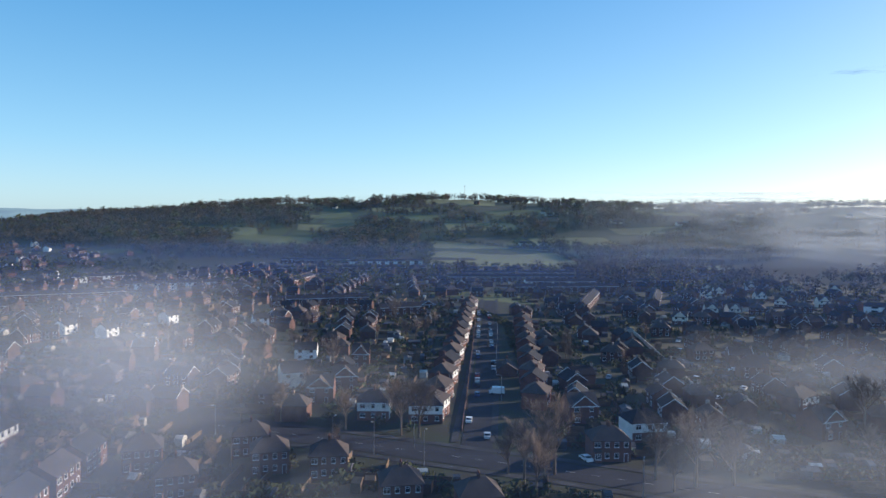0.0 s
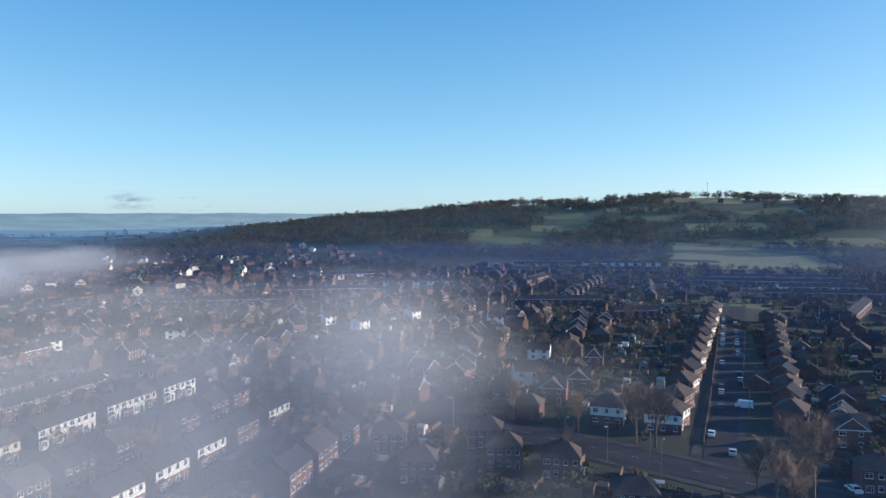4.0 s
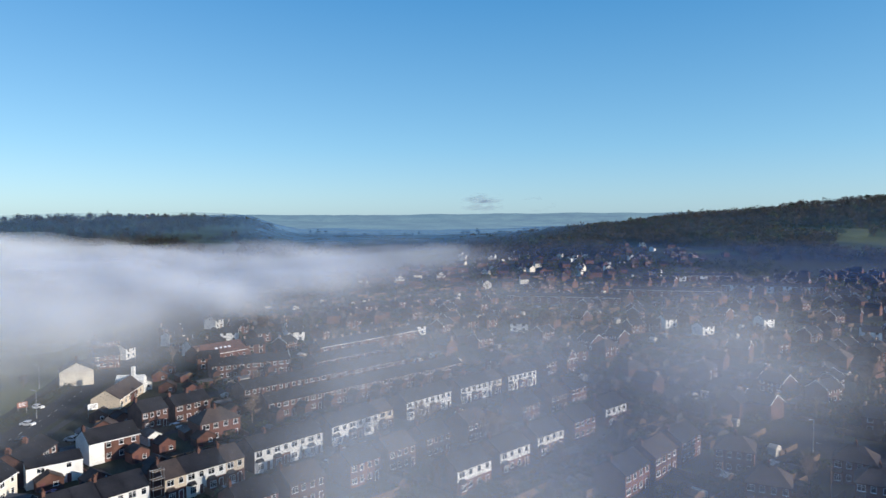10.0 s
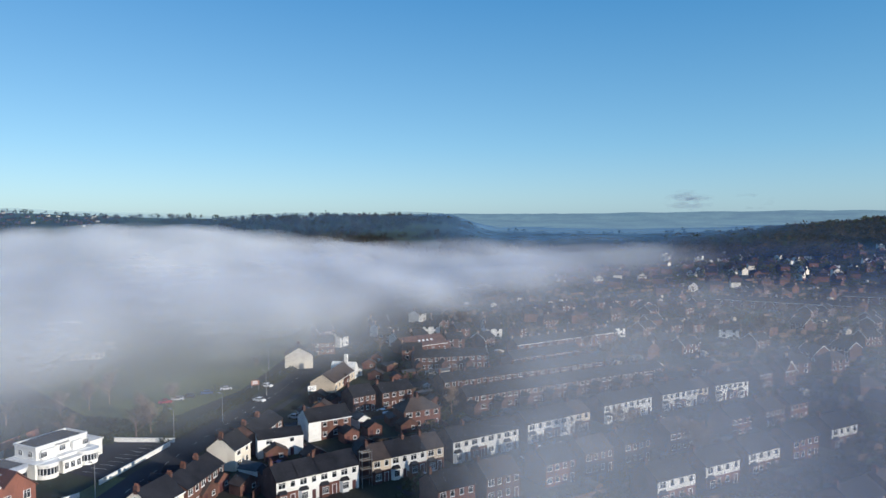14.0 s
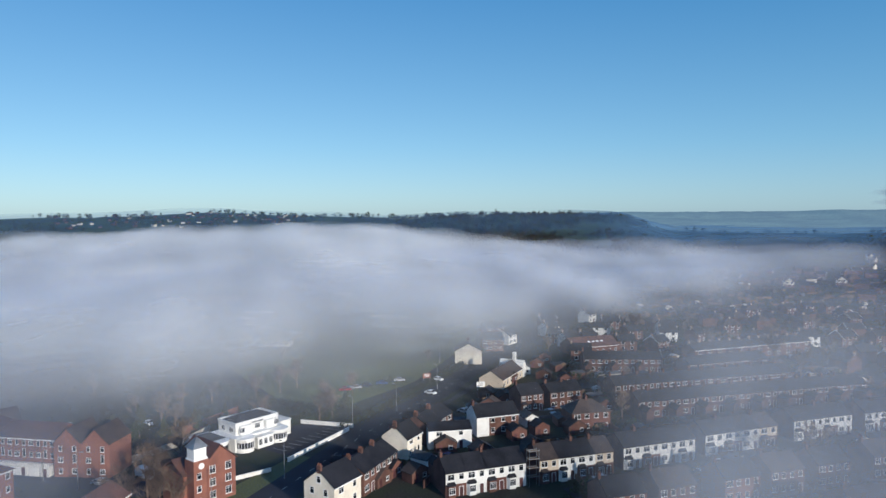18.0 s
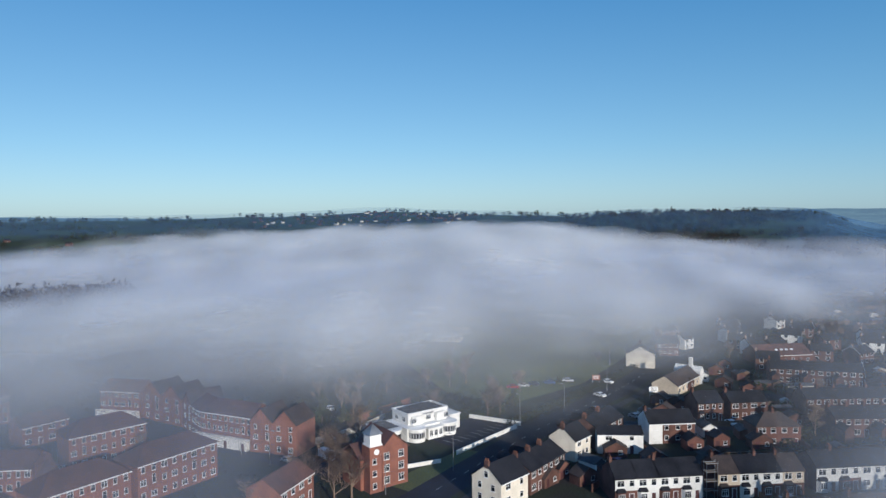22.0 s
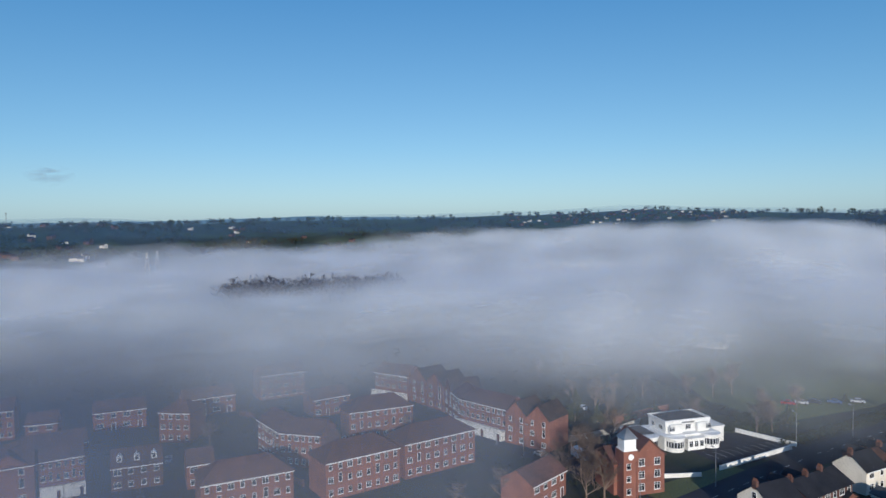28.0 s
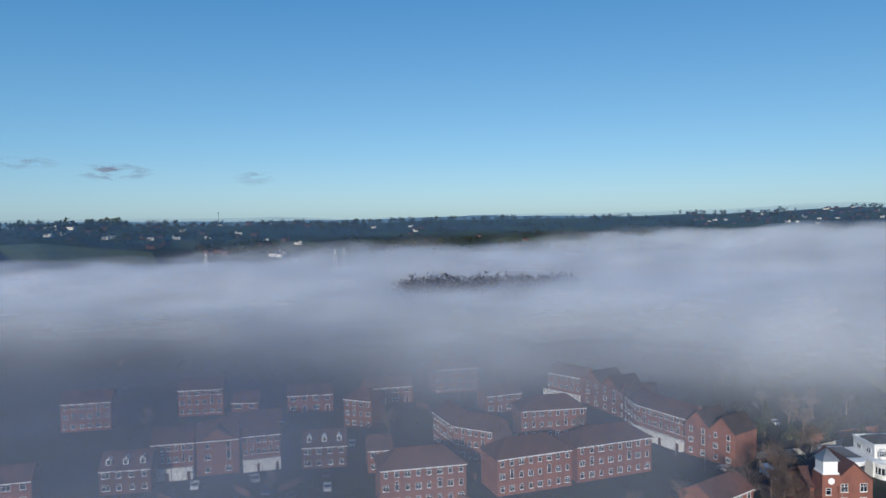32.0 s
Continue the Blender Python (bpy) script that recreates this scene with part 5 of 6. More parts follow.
scatter("woodland", "hedgerow trees on the hills beyond the mist", "woodland", 1500, "hedge", wood_place(36, 152, 1150, 2500, 0.0), lambda sh, x, y, s: leafy(sh, (x, y, land(x, y) + s * 0.4), s * 0.45, s * 0.5, 24, s * 0.17, rnd))

scatter("hedge", "overgrown hedges round the pastures", "hedge", 420, "hedge", hedge_place([(-22, 905), (200, 872), (160, 1060), (-20, 1130), (-22, 905)], 7.0), lambda sh, x, y, s: copse(sh, x, y, s * 4.5))
scatter("woodland", "dark wood standing out of the mist bank", "woodland", 110, "wood_far", wood_place(114.5, 128.5, 495, 540, -2.0), lambda sh, x, y, s: twiggy(sh, x, y, 15 + 0.35 * s))
scatter("woodland", "dark trees on the slope beside the green field", "woodland", 500, "hedge", wood_place(134, 160, 1000, 1350, -0.1), copse)
scatter("hedge", "dark clipped hedge along the main road", "hedge", 260, "hedge", hedge_place([(-200, 19), (-221, 36), (-262, 66), (-300, 92)], 1.2), shrub)
scatter("hedge", "thick dark hedge and scrub at the edge of the playing field", "hedge", 240, "hedge", hedge_place([(-209, 5), (-214, 16), (-240, -6), (-262, -22)], 3.0), shrub)
scatter("hedge", "dark garden hedges between the plots", "hedge", 420, "hedge", hedge_place([(-170, 100), (-172, 190)], 2.0), shrub)
scatter("hedge", "front garden hedges before the terraces", "hedge", 300, "hedge", hedge_place([(-116, 64), (-130, 190)], 1.5), shrub)
scatter("hedge", "garden hedges beside the street of semis", "hedge", 500, "hedge", hedge_place([(-2, 210), (22, 470), (38, 400), (34, 240)], 3.0), shrub)

# ---- distant hills ----


def distant(az0, az1, r, tops, label):
    sh = Shape()
    n = 90
    for i in range(n + 1):
        az = az0 + (az1 - az0) * i / n
        a = radians(az)
        h = float(np.interp(i / n, np.linspace(0, 1, len(tops)), tops)) + 7 * noise.noise((az * 0.35, r * 0.01, 0)) + 2.5 * noise.noise((az * 1.7, r * 0.01, 5))
        for rr, z in ((r - 700, -5), (r - 250, h * 0.62), (r, h), (r + 60, -5)):
            sh.v.append((-rr * math.sin(a), rr * math.cos(a), z))
    sh.f = [(4 * i + k, 4 * i + 4 + k, 4 * i + 5 + k, 4 * i + 1 + k) for i in range(n) for k in range(3)]
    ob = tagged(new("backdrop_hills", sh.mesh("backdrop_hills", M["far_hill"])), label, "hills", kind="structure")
    for p in ob.data.polygons:
        p.use_smooth = True


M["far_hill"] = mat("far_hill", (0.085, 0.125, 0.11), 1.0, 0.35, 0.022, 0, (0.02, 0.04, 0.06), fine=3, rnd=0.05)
# blue emission added to the far hills, standing in for haze before them
haze_glow = M["far_hill"].node_tree.nodes["Principled BSDF"]
haze_glow.inputs["Emission Color"].default_value, haze_glow.inputs["Emission Strength"].default_value = (0.14, 0.22, 0.30, 1), 0.9
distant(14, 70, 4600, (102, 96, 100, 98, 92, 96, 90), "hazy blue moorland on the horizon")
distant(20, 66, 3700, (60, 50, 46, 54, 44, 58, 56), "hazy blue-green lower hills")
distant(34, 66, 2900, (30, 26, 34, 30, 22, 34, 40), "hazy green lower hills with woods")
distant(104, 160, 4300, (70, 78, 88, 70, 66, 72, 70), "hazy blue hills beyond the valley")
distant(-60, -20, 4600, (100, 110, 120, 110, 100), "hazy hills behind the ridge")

# ---- cars, lamps, small things ----


def car(key, label, van=False):
    c = thing("van" if van else "car", label, "van" if van else "car", "parked cars")
    L, W, h = (5.4, 2.0, 2.4) if van else (4.2, 1.75, 1.45)
    prof = [(0, 0.3), (0, 1.3), (0.15, h), (L * 0.78, h), (L * 0.93, 1.25), (L, 1.05), (L, 0.3)] if van else [(0, 0.3), (0.05, 0.95), (0.75, 0.98), (1.3, h), (2.75, h), (3.35, 0.98), (4.1, 0.82), (4.2, 0.35)]
    part("body", Shape().prism([(x, 0, z) for x, z in prof], (0, 0, 0), (0, W, 0)), M[key], c)
    if van:
        part("windscreen", Shape().prism([(L * 0.80, 0, h - 0.15), (L * 0.93, 0, 1.3), (L * 0.945, 0, 1.3), (L * 0.815, 0, h - 0.15)], (0, 0.15, 0), (0, W - 0.15, 0)), M["glass"], c)
    else:
        part("windows", Shape().prism([(0.95, 0, 1.0), (1.38, 0, h - 0.09), (2.68, 0, h - 0.09), (3.1, 0, 1.0)], (0, -0.01, 0), (0, W + 0.01, 0)), M["glass"], c)
        part("windscreen", Shape().prism([(2.82, 0, h - 0.06), (3.36, 0, 1.0), (3.42, 0, 1.02), (2.88, 0, h - 0.04)], (0, 0.12, 0), (0, W - 0.12, 0)), M["glass"], c)
        part("rear_window", Shape().prism([(0.78, 0, 1.0), (1.25, 0, h - 0.05), (1.2, 0, h - 0.03), (0.72, 0, 1.02)], (0, 0.12, 0), (0, W - 0.12, 0)), M["glass"], c)
    for x in (L * 0.19, L * 0.8):
        for y in (0.0, W):
            part("wheel", Shape().tube((x, y - 0.08, 0.31), (x, y + 0.08, 0.31), 0.31, 0.31, 10), M["tyre"], c)
    CARS.append(c)


CARS, driven = [], set()
for key, label in (("car_white", "white parked hatchback car"), ("car_silver", "silver parked hatchback car"), ("car_black", "black parked hatchback car"), ("car_red", "red parked hatchback car"), ("car_blue", "dark blue parked hatchback car")):
    car(key, label)
car("car_white", "white panel van parked in the car court", True)


def park(k, x, y, turn):
    ob = CARS[k]
    m = pose(x, y, land(x, y) + 0.12, 0, 0, turn)
    if k in driven:
        ob = copy_thing(ob, m)
    driven.add(k)
    ob.matrix_basis = m


park(0, 9, 203, 84), park(1, 13.5, 188, 84), park(5, 22, 240, 176), park(0, 4.5, 236, 178), park(0, 5.5, 262, 176), park(0, 38, 171, 110)
for k in range(36):
    f = rnd.uniform(0.05, 1)
    park(rnd.choice((0, 1, 1, 2, 3, 4)), 15 + 13 * f + rnd.choice((-3.0, 3.4)), 215 + 240 * f, 87)
for x, y, k, a in ((-205, -80, 0, 60), (-193, -69, 0, 60), (-187, -62, 1, 150), (-181, -52, 2, 60), (-171, -41, 1, 60), (-174, -32, 5, 40), (-219, -38, 0, 30), (-207, 55, 1, 35), (-204, 58, 4, 35), (-251, 57, 0, 40), (-252, 43, 1, 80), (-249, 36, 4, 80), (-247, 30, 2, 80), (-245, 26, 1, 80), (-243, 22, 3, 80), (-200, 81, 0, 10), (-160, 32, 0, 40), (-168, 40, 4, 40), (-152, -100, 0, 60), (-190, -98, 1, 60), (-106, -130, 1, 60), (-96, -138, 0, 50), (-118, -118, 2, 45), (-215, 45, 2, 38), (-232, 50, 0, 38)):
    park(k, x, y, a)
for x, y, k, a in ((-196, -44, 0, 60), (-199, -50, 1, 150), (-203, -42, 2, 60), (-214, -52, 0, 30), (-222, -60, 1, 30), (-190, -40, 4, 60), (-168, -62, 1, 60), (-172, -70, 2, 150), (-158, -92, 3, 45), (-163, -104, 1, 45), (-198, -110, 0, 60), (-112, -112, 1, 45), (-124, -98, 2, 45), (-103, -122, 4, 45), (-138, -128, 1, 40), (-146, -122, 0, 40)):
    park(k, x, y, a)
for k in range(16):
    park(rnd.choice((0, 1, 2, 3, 4)), -141 - 6 * (k / 16) + rnd.choice((-2, 2)), 70 + 8 * k, 92)
for x, y in ((101, 293), (105, 286), (98, 300), (120, 280), (128, 290), (135, 250), (140, 262), (112, 320), (96, 262), (150, 270), (160, 300), (118, 345), (84, 240), (92, 232), (108, 246), (122, 236), (146, 244), (84, 318), (70, 300), (64, 262)):
    park(rnd.choice((0, 0, 1, 2)), x, y, rnd.uniform(0, 180))


def lamp_post(h):
    t = thing("street_lamp", "tall thin grey steel street lamp", "street lamp", "street lamps")
    part("post", Shape().tube((0, 0, 0), (0, 0, 1.2), 0.13, 0.13, 8).tube((0, 0, 1.2), (0, 0, h), 0.09, 0.05, 8), M["steel"], t)
    part("arm", Shape().tube((0, 0, h), (1.1, 0, h + 0.2), 0.045, 0.04, 6), M["steel"], t)
    part("lantern", Shape().box(0.9, -0.16, h + 0.12, 1.7, 0.16, h + 0.3), M["steel"], t)
    return t


lamp = lamp_post(8.5)
lamp.matrix_basis = pose(-164, 2, 0, 0, 0, 215)
for x, y, a in ((-201, 22, 215), (-213, 37, 215), (-238, 56, 215), (-280, 67, 215), (-176, -52, 60), (-169, -43, 60), (-150, -13, 20), (-7, 181, 250), (-4, 168, 70), (44, 149, 70), (-28, 179, 70), (-17, 176, 250), (20, 230, 180), (23, 290, 180), (28, 350, 180), (-62, 190, 250)):
    copy_thing(lamp, pose(x, y, 0, 0, 0, a))


def telegraph(x, y, h):
    t = thing("telegraph_pole", "brown timber telegraph pole with short crossarm", "pole")
    part("post", Shape().tube((0, 0, -0.3), (0, 0, h), 0.15, 0.1, 7), M["wood"], t)
    part("crossarm", Shape().box(-0.7, -0.06, h - 0.6, 0.7, 0.06, h - 0.45), M["wood"], t)
    t.matrix_basis = pose(x, y, 0)


for x, y in ((-48, 158), (8, 215), (22, 330), (-139, 140), (-58, 200)):
    telegraph(x, y, 8.5)


def shed(label, w, d, h, wall, roof):
    t = thing("shed", label, "shed", "garden sheds")
    part("wall", Shape().prism([(0, 0, 0), (w / 2, 0, 0), (w / 2, 0, 0)][:1] + [(0, 0, h), (w / 2, 0, h + w * 0.18), (w, 0, h), (w, 0, 0)], (0, 0, 0), (0, d, 0)), M[wall], t)
    part("roof", Shape().prism([(-0.15, 0, h - 0.05), (w / 2, 0, h + w * 0.18 + 0.06), (w + 0.15, 0, h - 0.05), (w + 0.15, 0, h + 0.06), (w / 2, 0, h + w * 0.18 + 0.18), (-0.15, 0, h + 0.06)], (0, -0.15, 0), (0, d + 0.15, 0)), M[roof], t)
    part("door", Shape().box(w * 0.25, -0.05, 0, w * 0.75, 0.0, h * 0.9), M["door"], t)
    return t


SHEDS = [shed("brick garage with white up-and-over door", 3.2, 5.5, 2.3, "brick_dark", "felt"), shed("timber garden shed with felt roof", 2.4, 3.2, 2.0, "wood", "felt"), shed("pale concrete garage with white door", 3.2, 5.2, 2.2, "stone", "felt")]
first = [True] * 3
n = 0
while n < 130:
    if n < 90:
        a, r = radians(rnd.uniform(-34, 60)), rnd.uniform(170, 520)
    else:
        a, r = radians(rnd.uniform(50, 76)), rnd.uniform(150, 300)
    x, y = -r * math.sin(a), r * math.cos(a)
    if not free(x, y, 9.5):
        continue
    k = rnd.randrange(3)
    m = pose(x, y, 0, 0, 0, rnd.choice((0, 90, 180, 270)) + rnd.uniform(-8, 8))
    if first[k]:
        SHEDS[k].matrix_basis, first[k] = m, False
    else:
        copy_thing(SHEDS[k], m)
    TAKEN.append(Vector((x, y)))
    n += 1


def mast(x, y, h, label):
    t = thing("mast", label, "mast")
    z = land(x, y)
    part("pole", Shape().tube((0, 0, 0), (0, 0, h), 0.7, 0.4, 6), M["steel"], t)
    part("aerials", Shape().box(-1.6, -0.5, h - 3, 1.6, 0.5, h - 1.5), M["steel"], t)
    t.matrix_basis = pose(x, y, z)


mast(52, 1700, 34, "thin communications mast on the hilltop")
mast(-909, -1193, 30, "thin chimney standing above the mist")



def pylon(x, y, h):
    """A lattice tower: four legs that lean in, braces and three arms."""
    t = thing("pylon", "grey steel lattice power pylon rising from the mist", "pylon", "pylons")
    for a, b in ((-1, -1), (1, -1), (1, 1), (-1, 1)):
        part("leg", Shape().tube((a * 3.2, b * 3.2, 0), (a * 0.5, b * 0.5, h), 0.22, 0.12, 4), M["steel"], t)
    for k in range(5):
        z0, z1 = h * k / 5, h * (k + 1) / 5
        w0, w1 = 3.2 - 2.7 * k / 5, 3.2 - 2.7 * (k + 1) / 5
        brace = Shape()
        for i, j in ((1, 0), (-1, 0), (0, 1), (0, -1)):
            u, v = Vector((i, j, 0)), Vector((-j, i, 0))
            brace.tube(u * w0 + v * w0 + Vector((0, 0, z0)), u * w1 - v * w1 + Vector((0, 0, z1)), 0.1, 0.1, 3)
        part("brace", brace, M["steel"], t)
    for z, L in ((0.72, 5.5), (0.84, 4.5), (0.95, 3.2)):
        part("arm", Shape().tube((-L, 0, h * z), (0, 0, h * z + 0.8), 0.12, 0.2, 4).tube((L, 0, h * z), (0, 0, h * z + 0.8), 0.12, 0.2, 4), M["steel"], t)
    t.matrix_basis = pose(x, y, land(x, y), 0, 0, 40)


pylon(-506, -484, 33)
pylon(-596, -556, 30)
pylon(-470, -640, 27)

# ---- mist ----
FOG_AZ = (-180, -100, -60, 34, 38, 41, 45, 50, 60, 73, 82, 91, 105, 125, 140, 155, 180)
FOG_R = (300, 700, 3000, 3000, 1300, 800, 540, 400, 320, 208, 187, 174, 170, 166, 195, 220, 300)
TOP_AZ = (-90, 30, 40, 50, 59, 66, 74, 78, 82, 88, 96, 103, 110, 118, 126, 135, 150, 200)
TOP_Z = (20, 20, 20, 22, 25, 30, 35, 42, 48, 48, 46, 42, 37, 30, 26, 24, 24, 24)
END_AZ = (-180, 50, 59, 66, 74, 79, 82, 98, 106, 112, 118, 150, 200)
END_R = (1500, 1100, 950, 950, 1050, 1400, 1800, 1700, 1500, 1200, 950, 850, 850)


def bell(v, a, b, soft):
    return smooth(a - soft, a + soft, v) * (1 - smooth(b - soft, b + soft, v))


def clearing(x, y):
    """A hollow in the top of the bank, where a dark wood stands out of the mist."""
    r, az = math.hypot(x, y), math.degrees(math.atan2(-x, y))
    return bell(az + 3 * noise.noise((x / 60, y / 60, 31)), 114, 129, 3) * bell(r, 430, 545, 35)


def bank_edge(x, y, az):
    """Where the bank begins along this bearing, with a ragged line."""
    rag = 0.20 * noise.noise((x / 85, y / 85, 61)) + 0.12 * noise.noise((x / 34, y / 34, 62))
    return float(np.interp(az, FOG_AZ, FOG_R)) * (1 + rag)


def drift(x, y, seed):
    """Streaks drawn out by the slow westward air, from about -1 to 1."""
    along, across = -0.996 * x - 0.087 * y, 0.087 * x - 0.996 * y
    return noise.noise((along / 230, across / 62, seed)) + 0.5 * noise.noise((along / 95, across / 30, seed + 1)) + 0.22 * noise.noise((x / 22, y / 22, seed + 2))


def thickness(x, y):
    """How much of the view the mist over this spot hides, from 0 to 1."""
    r, az = math.hypot(x, y), math.degrees(math.atan2(-x, y))
    n = 0.5 + 0.5 * noise.noise((x / 210, y / 210, 2)) + 0.22 * noise.noise((x / 80, y / 80, 6))
    d = drift(x, y, 71)
    r0 = bank_edge(x, y, az)
    bank = smooth(0.70 * r0, 1.8 * r0, r) * min(0.975, 0.89 + 0.06 * n + 0.16 * d)
    end = float(np.interp(az, END_AZ, END_R)) * (1 + 0.25 * d)
    bank *= (1 - 0.25 * clearing(x, y)) * (1 - smooth(0.7 * end, 1.45 * end, r))
    bank *= 1 - 0.45 * bell(az, 30, 54, 6)
    veil = bell(az, 16, 62, 8) * bell(r, 120, 560, 50) * max(0.05, 0.24 + 0.30 * n + 0.24 * d) * (1 - 0.22 * bell(az, 12, 28, 5)) * (1 - 0.5 * smooth(260, 480, r) * smooth(24, 34, az))
    near = bell(az, 30, 59, 6) * bell(r, 80, 300, 50) * max(0.0, 0.37 + 0.26 * n + 0.18 * d)
    low = bell(az, 3, 34, 9) * bell(r, 80, 230, 40) * max(0.0, 0.04 + 0.17 * n + 0.2 * d)
    plume = bell(az, -46, -18, 7) * bell(r, 90, 330, 60) * max(0.0, 0.03 + 0.28 * n + 0.36 * d)
    flats = bell(az, 104, 190, 9) * bell(r, 85, 400, 25) * max(0.0, 0.16 + 0.22 * n + 0.18 * d) * (1 - 0.45 * smooth(120, 136, az))
    corner = bell(az, 52, 74, 7) * bell(r, 150, 600, 60) * (0.02 + 0.11 * n)
    thin = 1 - 0.42 * bell(az, 14, 36, 5)
    veil, near, low = veil * (1 - 0.35 * bell(az, 29, 38, 4)), near * thin, low * thin
    return max(0.0, min(0.97, max(bank, veil, near, low, plume, flats, corner)))


def mist_top(x, y):
    """The height of the mist's uneven upper face."""
    r, az = math.hypot(x, y), math.degrees(math.atan2(-x, y))
    r0 = min(bank_edge(x, y, az), 900.0)
    grown = smooth(0.9 * r0, 3.0 * r0, r)
    far = float(np.interp(az, TOP_AZ, TOP_Z))
    puffs = noise.noise((x / 150, y / 150, 0.3)) + 0.65 * noise.noise((x / 72, y / 72, 0.6)) + 0.18 * noise.noise((x / 36, y / 36, 0.9))
    return 24 + (far - 24) * grown + (3.5 + 11.0 * grown) * puffs * (1 - 0.7 * clearing(x, y)) - 8 * clearing(x, y)


def mist_material(name, colour, low, high):
    """Thin water droplets: scatters light to both sides, more or less clear from place to place."""
    m = bpy.data.materials.new(name)
    m.use_nodes = True
    fn, fl = m.node_tree.nodes, m.node_tree.links
    fn.clear()
    out, blend, clear = fn.new("ShaderNodeOutputMaterial"), fn.new("ShaderNodeMixShader"), fn.new("ShaderNodeBsdfTransparent")
    soft, back, both = fn.new("ShaderNodeBsdfDiffuse"), fn.new("ShaderNodeBsdfTranslucent"), fn.new("ShaderNodeMixShader")
    soft.inputs["Color"].default_value = back.inputs["Color"].default_value = (*colour, 1)
    lean = fn.new("ShaderNodeCombineXYZ")
    lean.inputs[0].default_value, lean.inputs[1].default_value, lean.inputs[2].default_value = 0.30, 0.19, 0.55
    geo = fn.new("ShaderNodeNewGeometry")
    tilt, unit = fn.new("ShaderNodeVectorMath"), fn.new("ShaderNodeVectorMath")
    tilt.operation, unit.operation = "ADD", "NORMALIZE"
    fl.new(geo.outputs["Normal"], tilt.inputs[0])
    fl.new(lean.outputs[0], tilt.inputs[1])
    fl.new(tilt.outputs[0], unit.inputs[0])
    fl.new(unit.outputs[0], soft.inputs["Normal"])
    both.inputs[0].default_value = 0.25
    fl.new(soft.outputs[0], both.inputs[1])
    fl.new(back.outputs[0], both.inputs[2])
    dens = fn.new("ShaderNodeAttribute")
    dens.attribute_name = "mist_cover"
    wisp = fn.new("ShaderNodeTexNoise")
    wisp.inputs["Scale"].default_value, wisp.inputs["Detail"].default_value, wisp.inputs["Roughness"].default_value, wisp.inputs["Distortion"].default_value = 0.014, 3.0, 0.5, 0.7
    fl.new(geo.outputs["Position"], wisp.inputs["Vector"])
    vary = fn.new("ShaderNodeMapRange")
    vary.inputs["From Min"].default_value, vary.inputs["From Max"].default_value = 0.30, 0.70
    vary.inputs["To Min"].default_value, vary.inputs["To Max"].default_value = low, high
    fl.new(wisp.outputs["Fac"], vary.inputs["Value"])
    mulf = fn.new("ShaderNodeMath")
    mulf.operation, mulf.use_clamp = "MULTIPLY", True
    fl.new(dens.outputs["Fac"], mulf.inputs[0])
    fl.new(vary.outputs["Result"], mulf.inputs[1])
    fl.new(mulf.outputs[0], blend.inputs[0])
    fl.new(clear.outputs[0], blend.inputs[1])
    fl.new(both.outputs[0], blend.inputs[2])
    fl.new(blend.outputs[0], out.inputs["Surface"])
    return m


fog = mist_material("mist", (0.905, 0.92, 0.935), 0.5, 1.5)
# darker copy of the mist, with the shade put into its colour
shade_mist = mist_material("shaded_mist", (0.20, 0.25, 0.36), 0.6, 1.4)
# haze painted as sheet colour: blue over the suburb, darker before the hills
blue_haze_tint = mist_material("blue_haze_tint", (0.25, 0.41, 0.90), 0.8, 1.2)
hill_haze_tint = mist_material("hill_haze_tint", (0.145, 0.28, 0.46), 0.8, 1.2)


def mist_grid(az0, az1, step, rows):
    """Points on arcs round the middle of the suburb."""
    n = int((az1 - az0) / step)
    return n, [(-r * math.sin(radians(az0 + (az1 - az0) * i / n)), r * math.cos(radians(az0 + (az1 - az0) * i / n))) for r in rows for i in range(n + 1)]


def mist_sheet(name, label, n, points, heights, covers, material=fog):
    """One uneven layer of mist over the grid, left out where it is clear."""
    idx = np.arange(len(points)).reshape(-1, n + 1)
    quads = np.stack([idx[1:, :-1], idx[1:, 1:], idx[:-1, 1:], idx[:-1, :-1]], -1).reshape(-1, 4)
    covers = np.asarray(covers, dtype=float)
    quads = quads[covers[quads].max(1) > 0.006]
    used, flat = np.unique(quads, return_inverse=True)
    pts = np.column_stack([np.array(points), heights])[used]
    me = bpy.data.meshes.new(name)
    me.from_pydata(pts.tolist(), [], flat.reshape(-1, 4).tolist())
    me.materials.append(material)
    me.attributes.new("mist_cover", "FLOAT", "POINT").data.foreach_set("value", covers[used].astype(np.float32))
    me.polygons.foreach_set("use_smooth", [True] * len(me.polygons))
    return tagged(new(name, me), label, "mist", kind="stuff")


LAYERS = 15
n, pts = mist_grid(-75, 190, 0.8, [85 * 1.033 ** i for i in range(112)])
depth = np.array([thickness(x, y) for x, y in pts])
top = np.array([mist_top(x, y) for x, y in pts])
for k in range(LAYERS):
    f = (k + 0.5) / LAYERS
    weight = (0.45 + 1.1 * (1 - f)) / LAYERS
    own = np.array([noise.noise((x / 60, y / 60, 80 + 3 * k)) for x, y in pts])
    mist_sheet("mist", "pale layer of drifting morning mist over the houses", n, pts, 7 + (top - 7) * f + 0.5 * own, 1 - (1 - depth) ** (weight * (1 + 0.5 * own)))


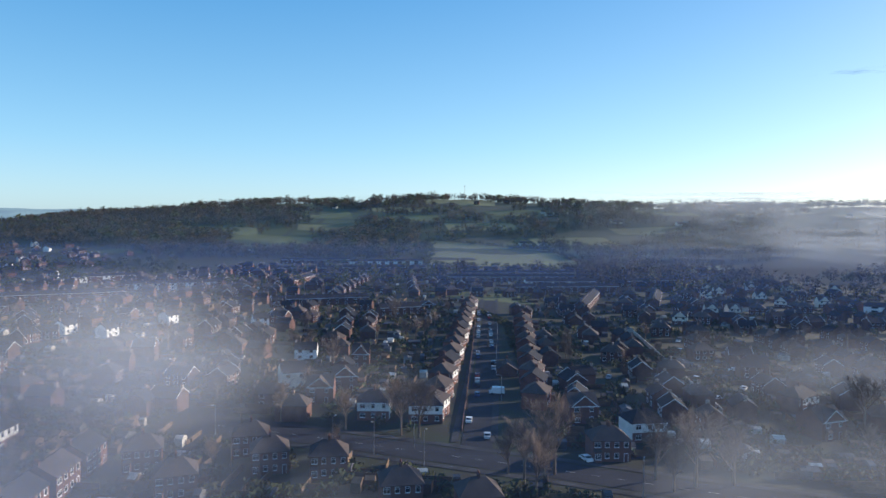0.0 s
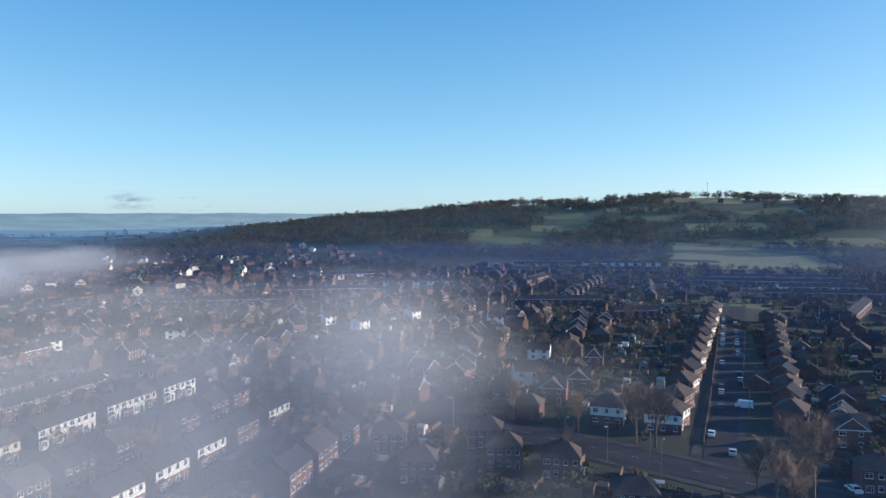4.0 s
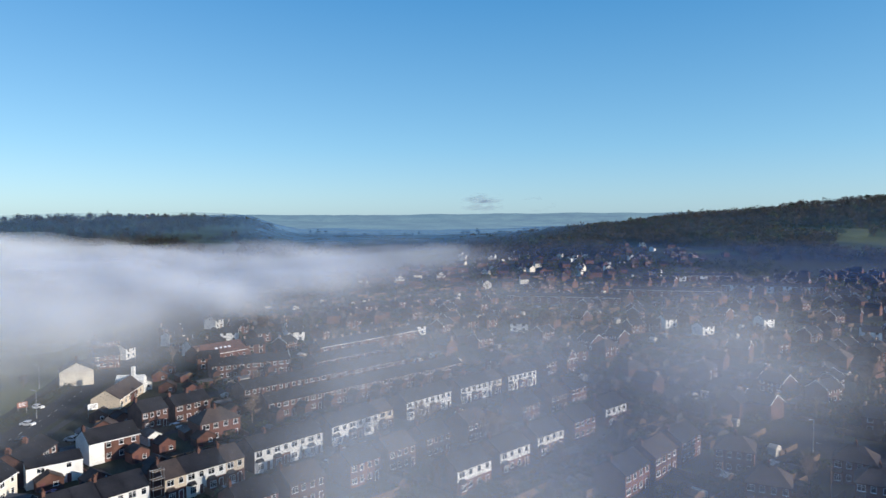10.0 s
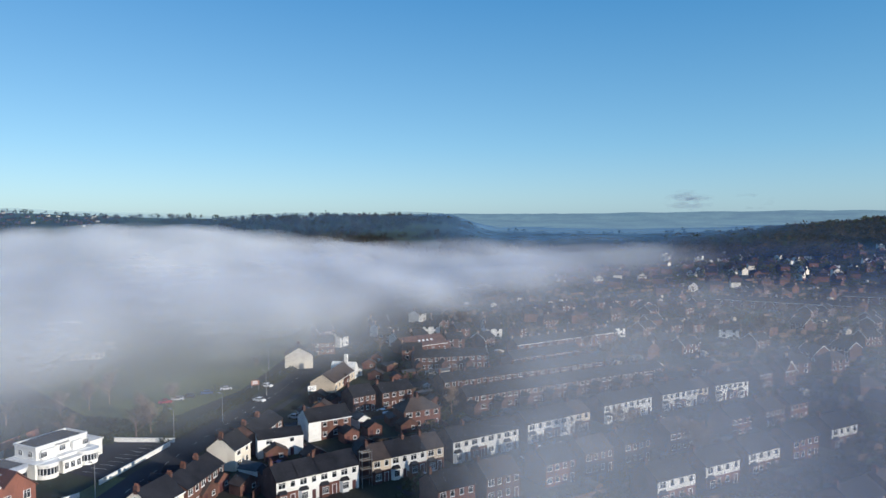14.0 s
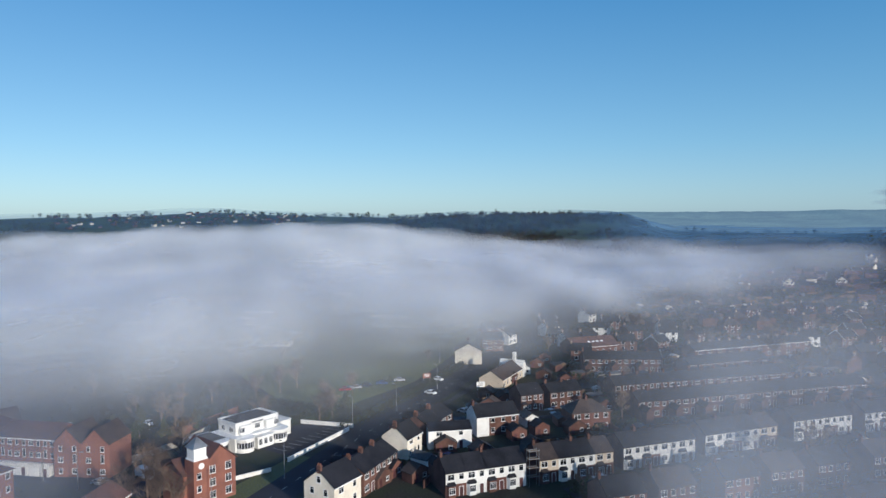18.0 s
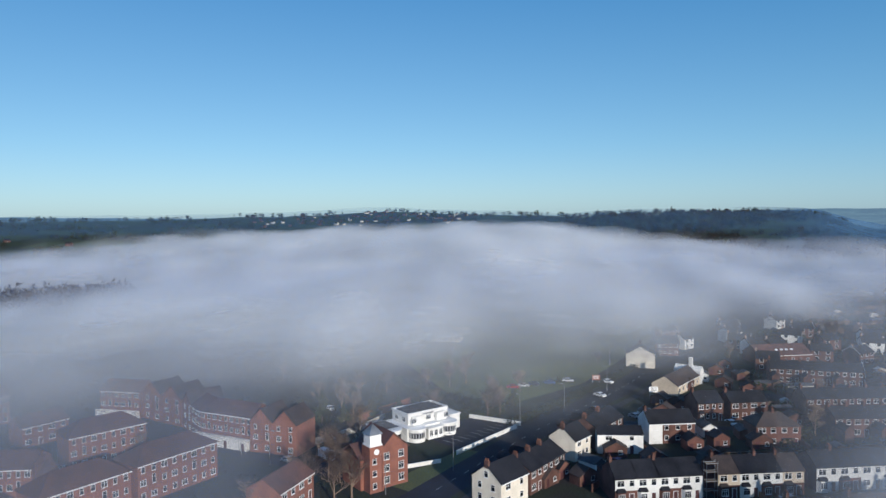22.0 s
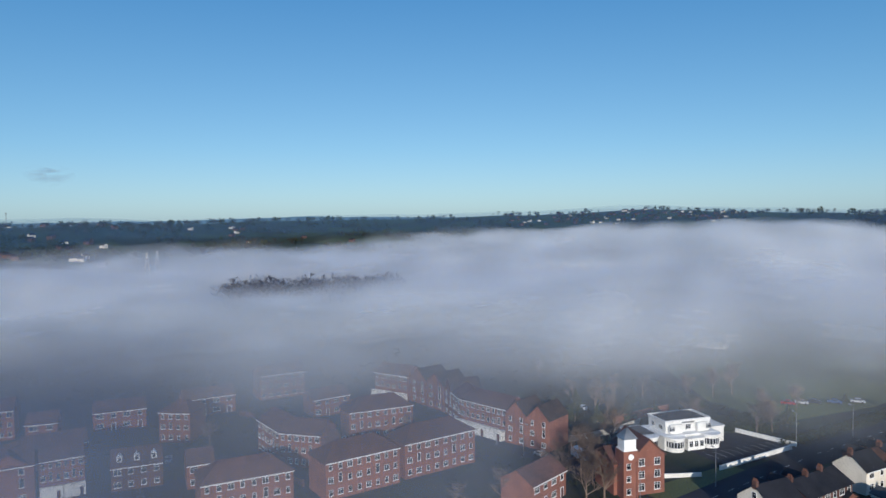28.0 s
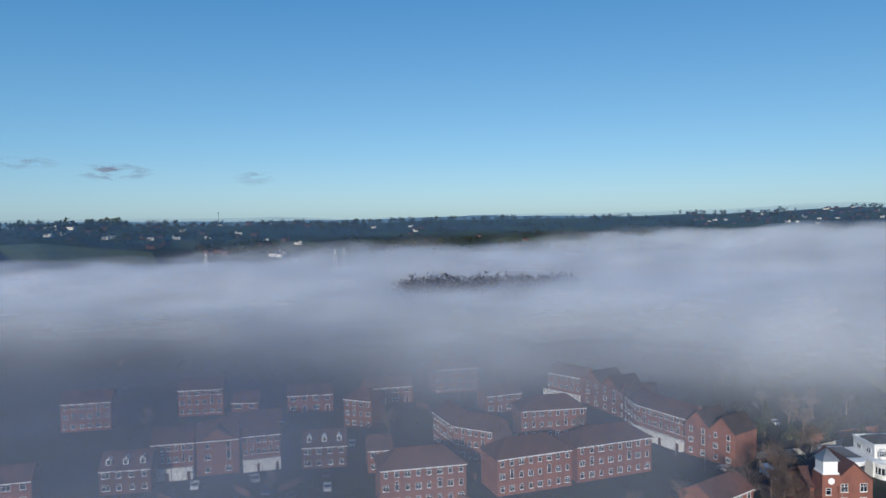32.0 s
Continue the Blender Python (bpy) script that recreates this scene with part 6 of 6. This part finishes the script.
def flank(x, y):
    """Mist that clings to the hillside."""
    r, az = math.hypot(x, y), math.degrees(math.atan2(-x, y))
    n = 0.5 + 0.6 * noise.noise((x / 240, y / 240, 5)) + 0.3 * noise.noise((x / 90, y / 90, 8))
    return max(0.0, min(0.8, bell(az, -60, -17, 8) * bell(r, 850, 1900, 150) * (0.02 + 0.22 * n)))


n, pts = mist_grid(-60, -2, 1.0, [760 * 1.04 ** i for i in range(26)])
for lift in (12, 22, 34):
    mist_sheet("mist_on_hill", "thin mist clinging to the wooded hillside", n, pts, [land(x, y) + lift + 5 * noise.noise((x / 70, y / 70, lift)) for x, y in pts], [flank(x, y) for x, y in pts])


# cover of the dark blue sheet that tints and darkens the hills
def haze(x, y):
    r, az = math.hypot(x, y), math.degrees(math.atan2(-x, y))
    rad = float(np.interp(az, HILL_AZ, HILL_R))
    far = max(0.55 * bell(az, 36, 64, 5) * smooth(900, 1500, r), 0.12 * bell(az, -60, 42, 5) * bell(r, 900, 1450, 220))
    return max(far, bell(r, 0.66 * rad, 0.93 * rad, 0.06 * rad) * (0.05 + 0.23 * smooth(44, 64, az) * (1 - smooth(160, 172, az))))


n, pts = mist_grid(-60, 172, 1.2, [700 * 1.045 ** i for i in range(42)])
mist_sheet("haze", "thin sheet coloured dark blue for haze before the far hills", n, pts, [land(x, y) + 16 for x, y in pts], [haze(x, y) for x, y in pts], hill_haze_tint)


# cover of the sheet that colours the suburb blue for haze
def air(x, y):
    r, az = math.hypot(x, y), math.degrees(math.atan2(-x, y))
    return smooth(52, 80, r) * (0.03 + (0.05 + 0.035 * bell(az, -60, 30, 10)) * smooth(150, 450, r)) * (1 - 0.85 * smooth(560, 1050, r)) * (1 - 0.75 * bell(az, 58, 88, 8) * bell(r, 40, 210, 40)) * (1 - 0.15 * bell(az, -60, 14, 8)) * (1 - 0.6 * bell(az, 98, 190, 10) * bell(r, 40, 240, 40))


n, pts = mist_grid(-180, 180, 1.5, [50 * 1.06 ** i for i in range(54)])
mist_sheet("haze", "faint sheet coloured blue for haze over the whole suburb", n, pts, [31 + 3 * noise.noise((x / 150, y / 150, 0.3)) for x, y in pts], [air(x, y) for x, y in pts], blue_haze_tint)



# cover of the darkened sheets that paint shade into the low mist
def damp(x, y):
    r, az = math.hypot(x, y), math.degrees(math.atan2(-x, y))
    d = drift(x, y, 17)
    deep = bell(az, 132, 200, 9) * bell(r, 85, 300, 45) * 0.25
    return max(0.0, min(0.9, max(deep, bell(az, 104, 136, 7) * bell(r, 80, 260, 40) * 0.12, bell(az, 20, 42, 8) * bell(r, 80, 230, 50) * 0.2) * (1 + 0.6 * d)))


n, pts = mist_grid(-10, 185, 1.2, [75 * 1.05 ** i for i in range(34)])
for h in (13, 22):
    mist_sheet("haze", "low mist between the houses, coloured dark for shade", n, pts, [h + 2 * noise.noise((x / 90, y / 90, h)) for x, y in pts], [damp(x, y) for x, y in pts], shade_mist)

# mist darkened to grey, so the clouds' shade lies in their colour
shaded_cloud = mist_material("shaded_cloud", (0.30, 0.35, 0.42), 0.7, 1.3)


def cloud(az, el, width, depth, strength):
    """A small thin cloud low in the sky."""
    r = 4300
    cx, cy = -r * math.sin(radians(az)), r * math.cos(radians(az))
    z = EYE + r * math.tan(radians(el))
    sh, values, n = Shape(), [], 24
    for i in range(n + 1):
        for j in range(n + 1):
            u, v = 2 * i / n - 1, 2 * j / n - 1
            out_, along = Vector((cx, cy)).normalized(), Vector((-cy, cx)).normalized()
            p = Vector((cx, cy)) + along * u * width / 2 + out_ * v * depth / 2
            sh.v.append((p.x, p.y, z + v * depth * 0.16 + 8 * noise.noise((p.x / 60, p.y / 60, 1))))
            q = noise.noise((p.x / 130, p.y / 130, az)) + 0.5 * noise.noise((p.x / 50, p.y / 50, az))
            values.append(max(0, strength * (1 - math.hypot(u, v)) * smooth(-0.35, 0.5, q)))
    sh.f = [(i * (n + 1) + j, (i + 1) * (n + 1) + j, (i + 1) * (n + 1) + j + 1, i * (n + 1) + j + 1) for i in range(n) for j in range(n)]
    me = sh.mesh("cloud", shaded_cloud)
    me.attributes.new("mist_cover", "FLOAT", "POINT").data.foreach_set("value", values)
    tagged(new("cloud", me), "small thin wisp of cloud low in the sky, coloured grey for shade", "cloud", kind="stuff")


cloud(150, 3.9, 420, 420, 1.6)
cloud(156, 4.4, 420, 300, 0.9)
cloud(140, 3.6, 260, 500, 0.5)
cloud(43, 1.35, 300, 500, 0.8)
cloud(38.5, 1.3, 240, 400, 0.5)
cloud(-31, 10.6, 620, 300, 0.3)
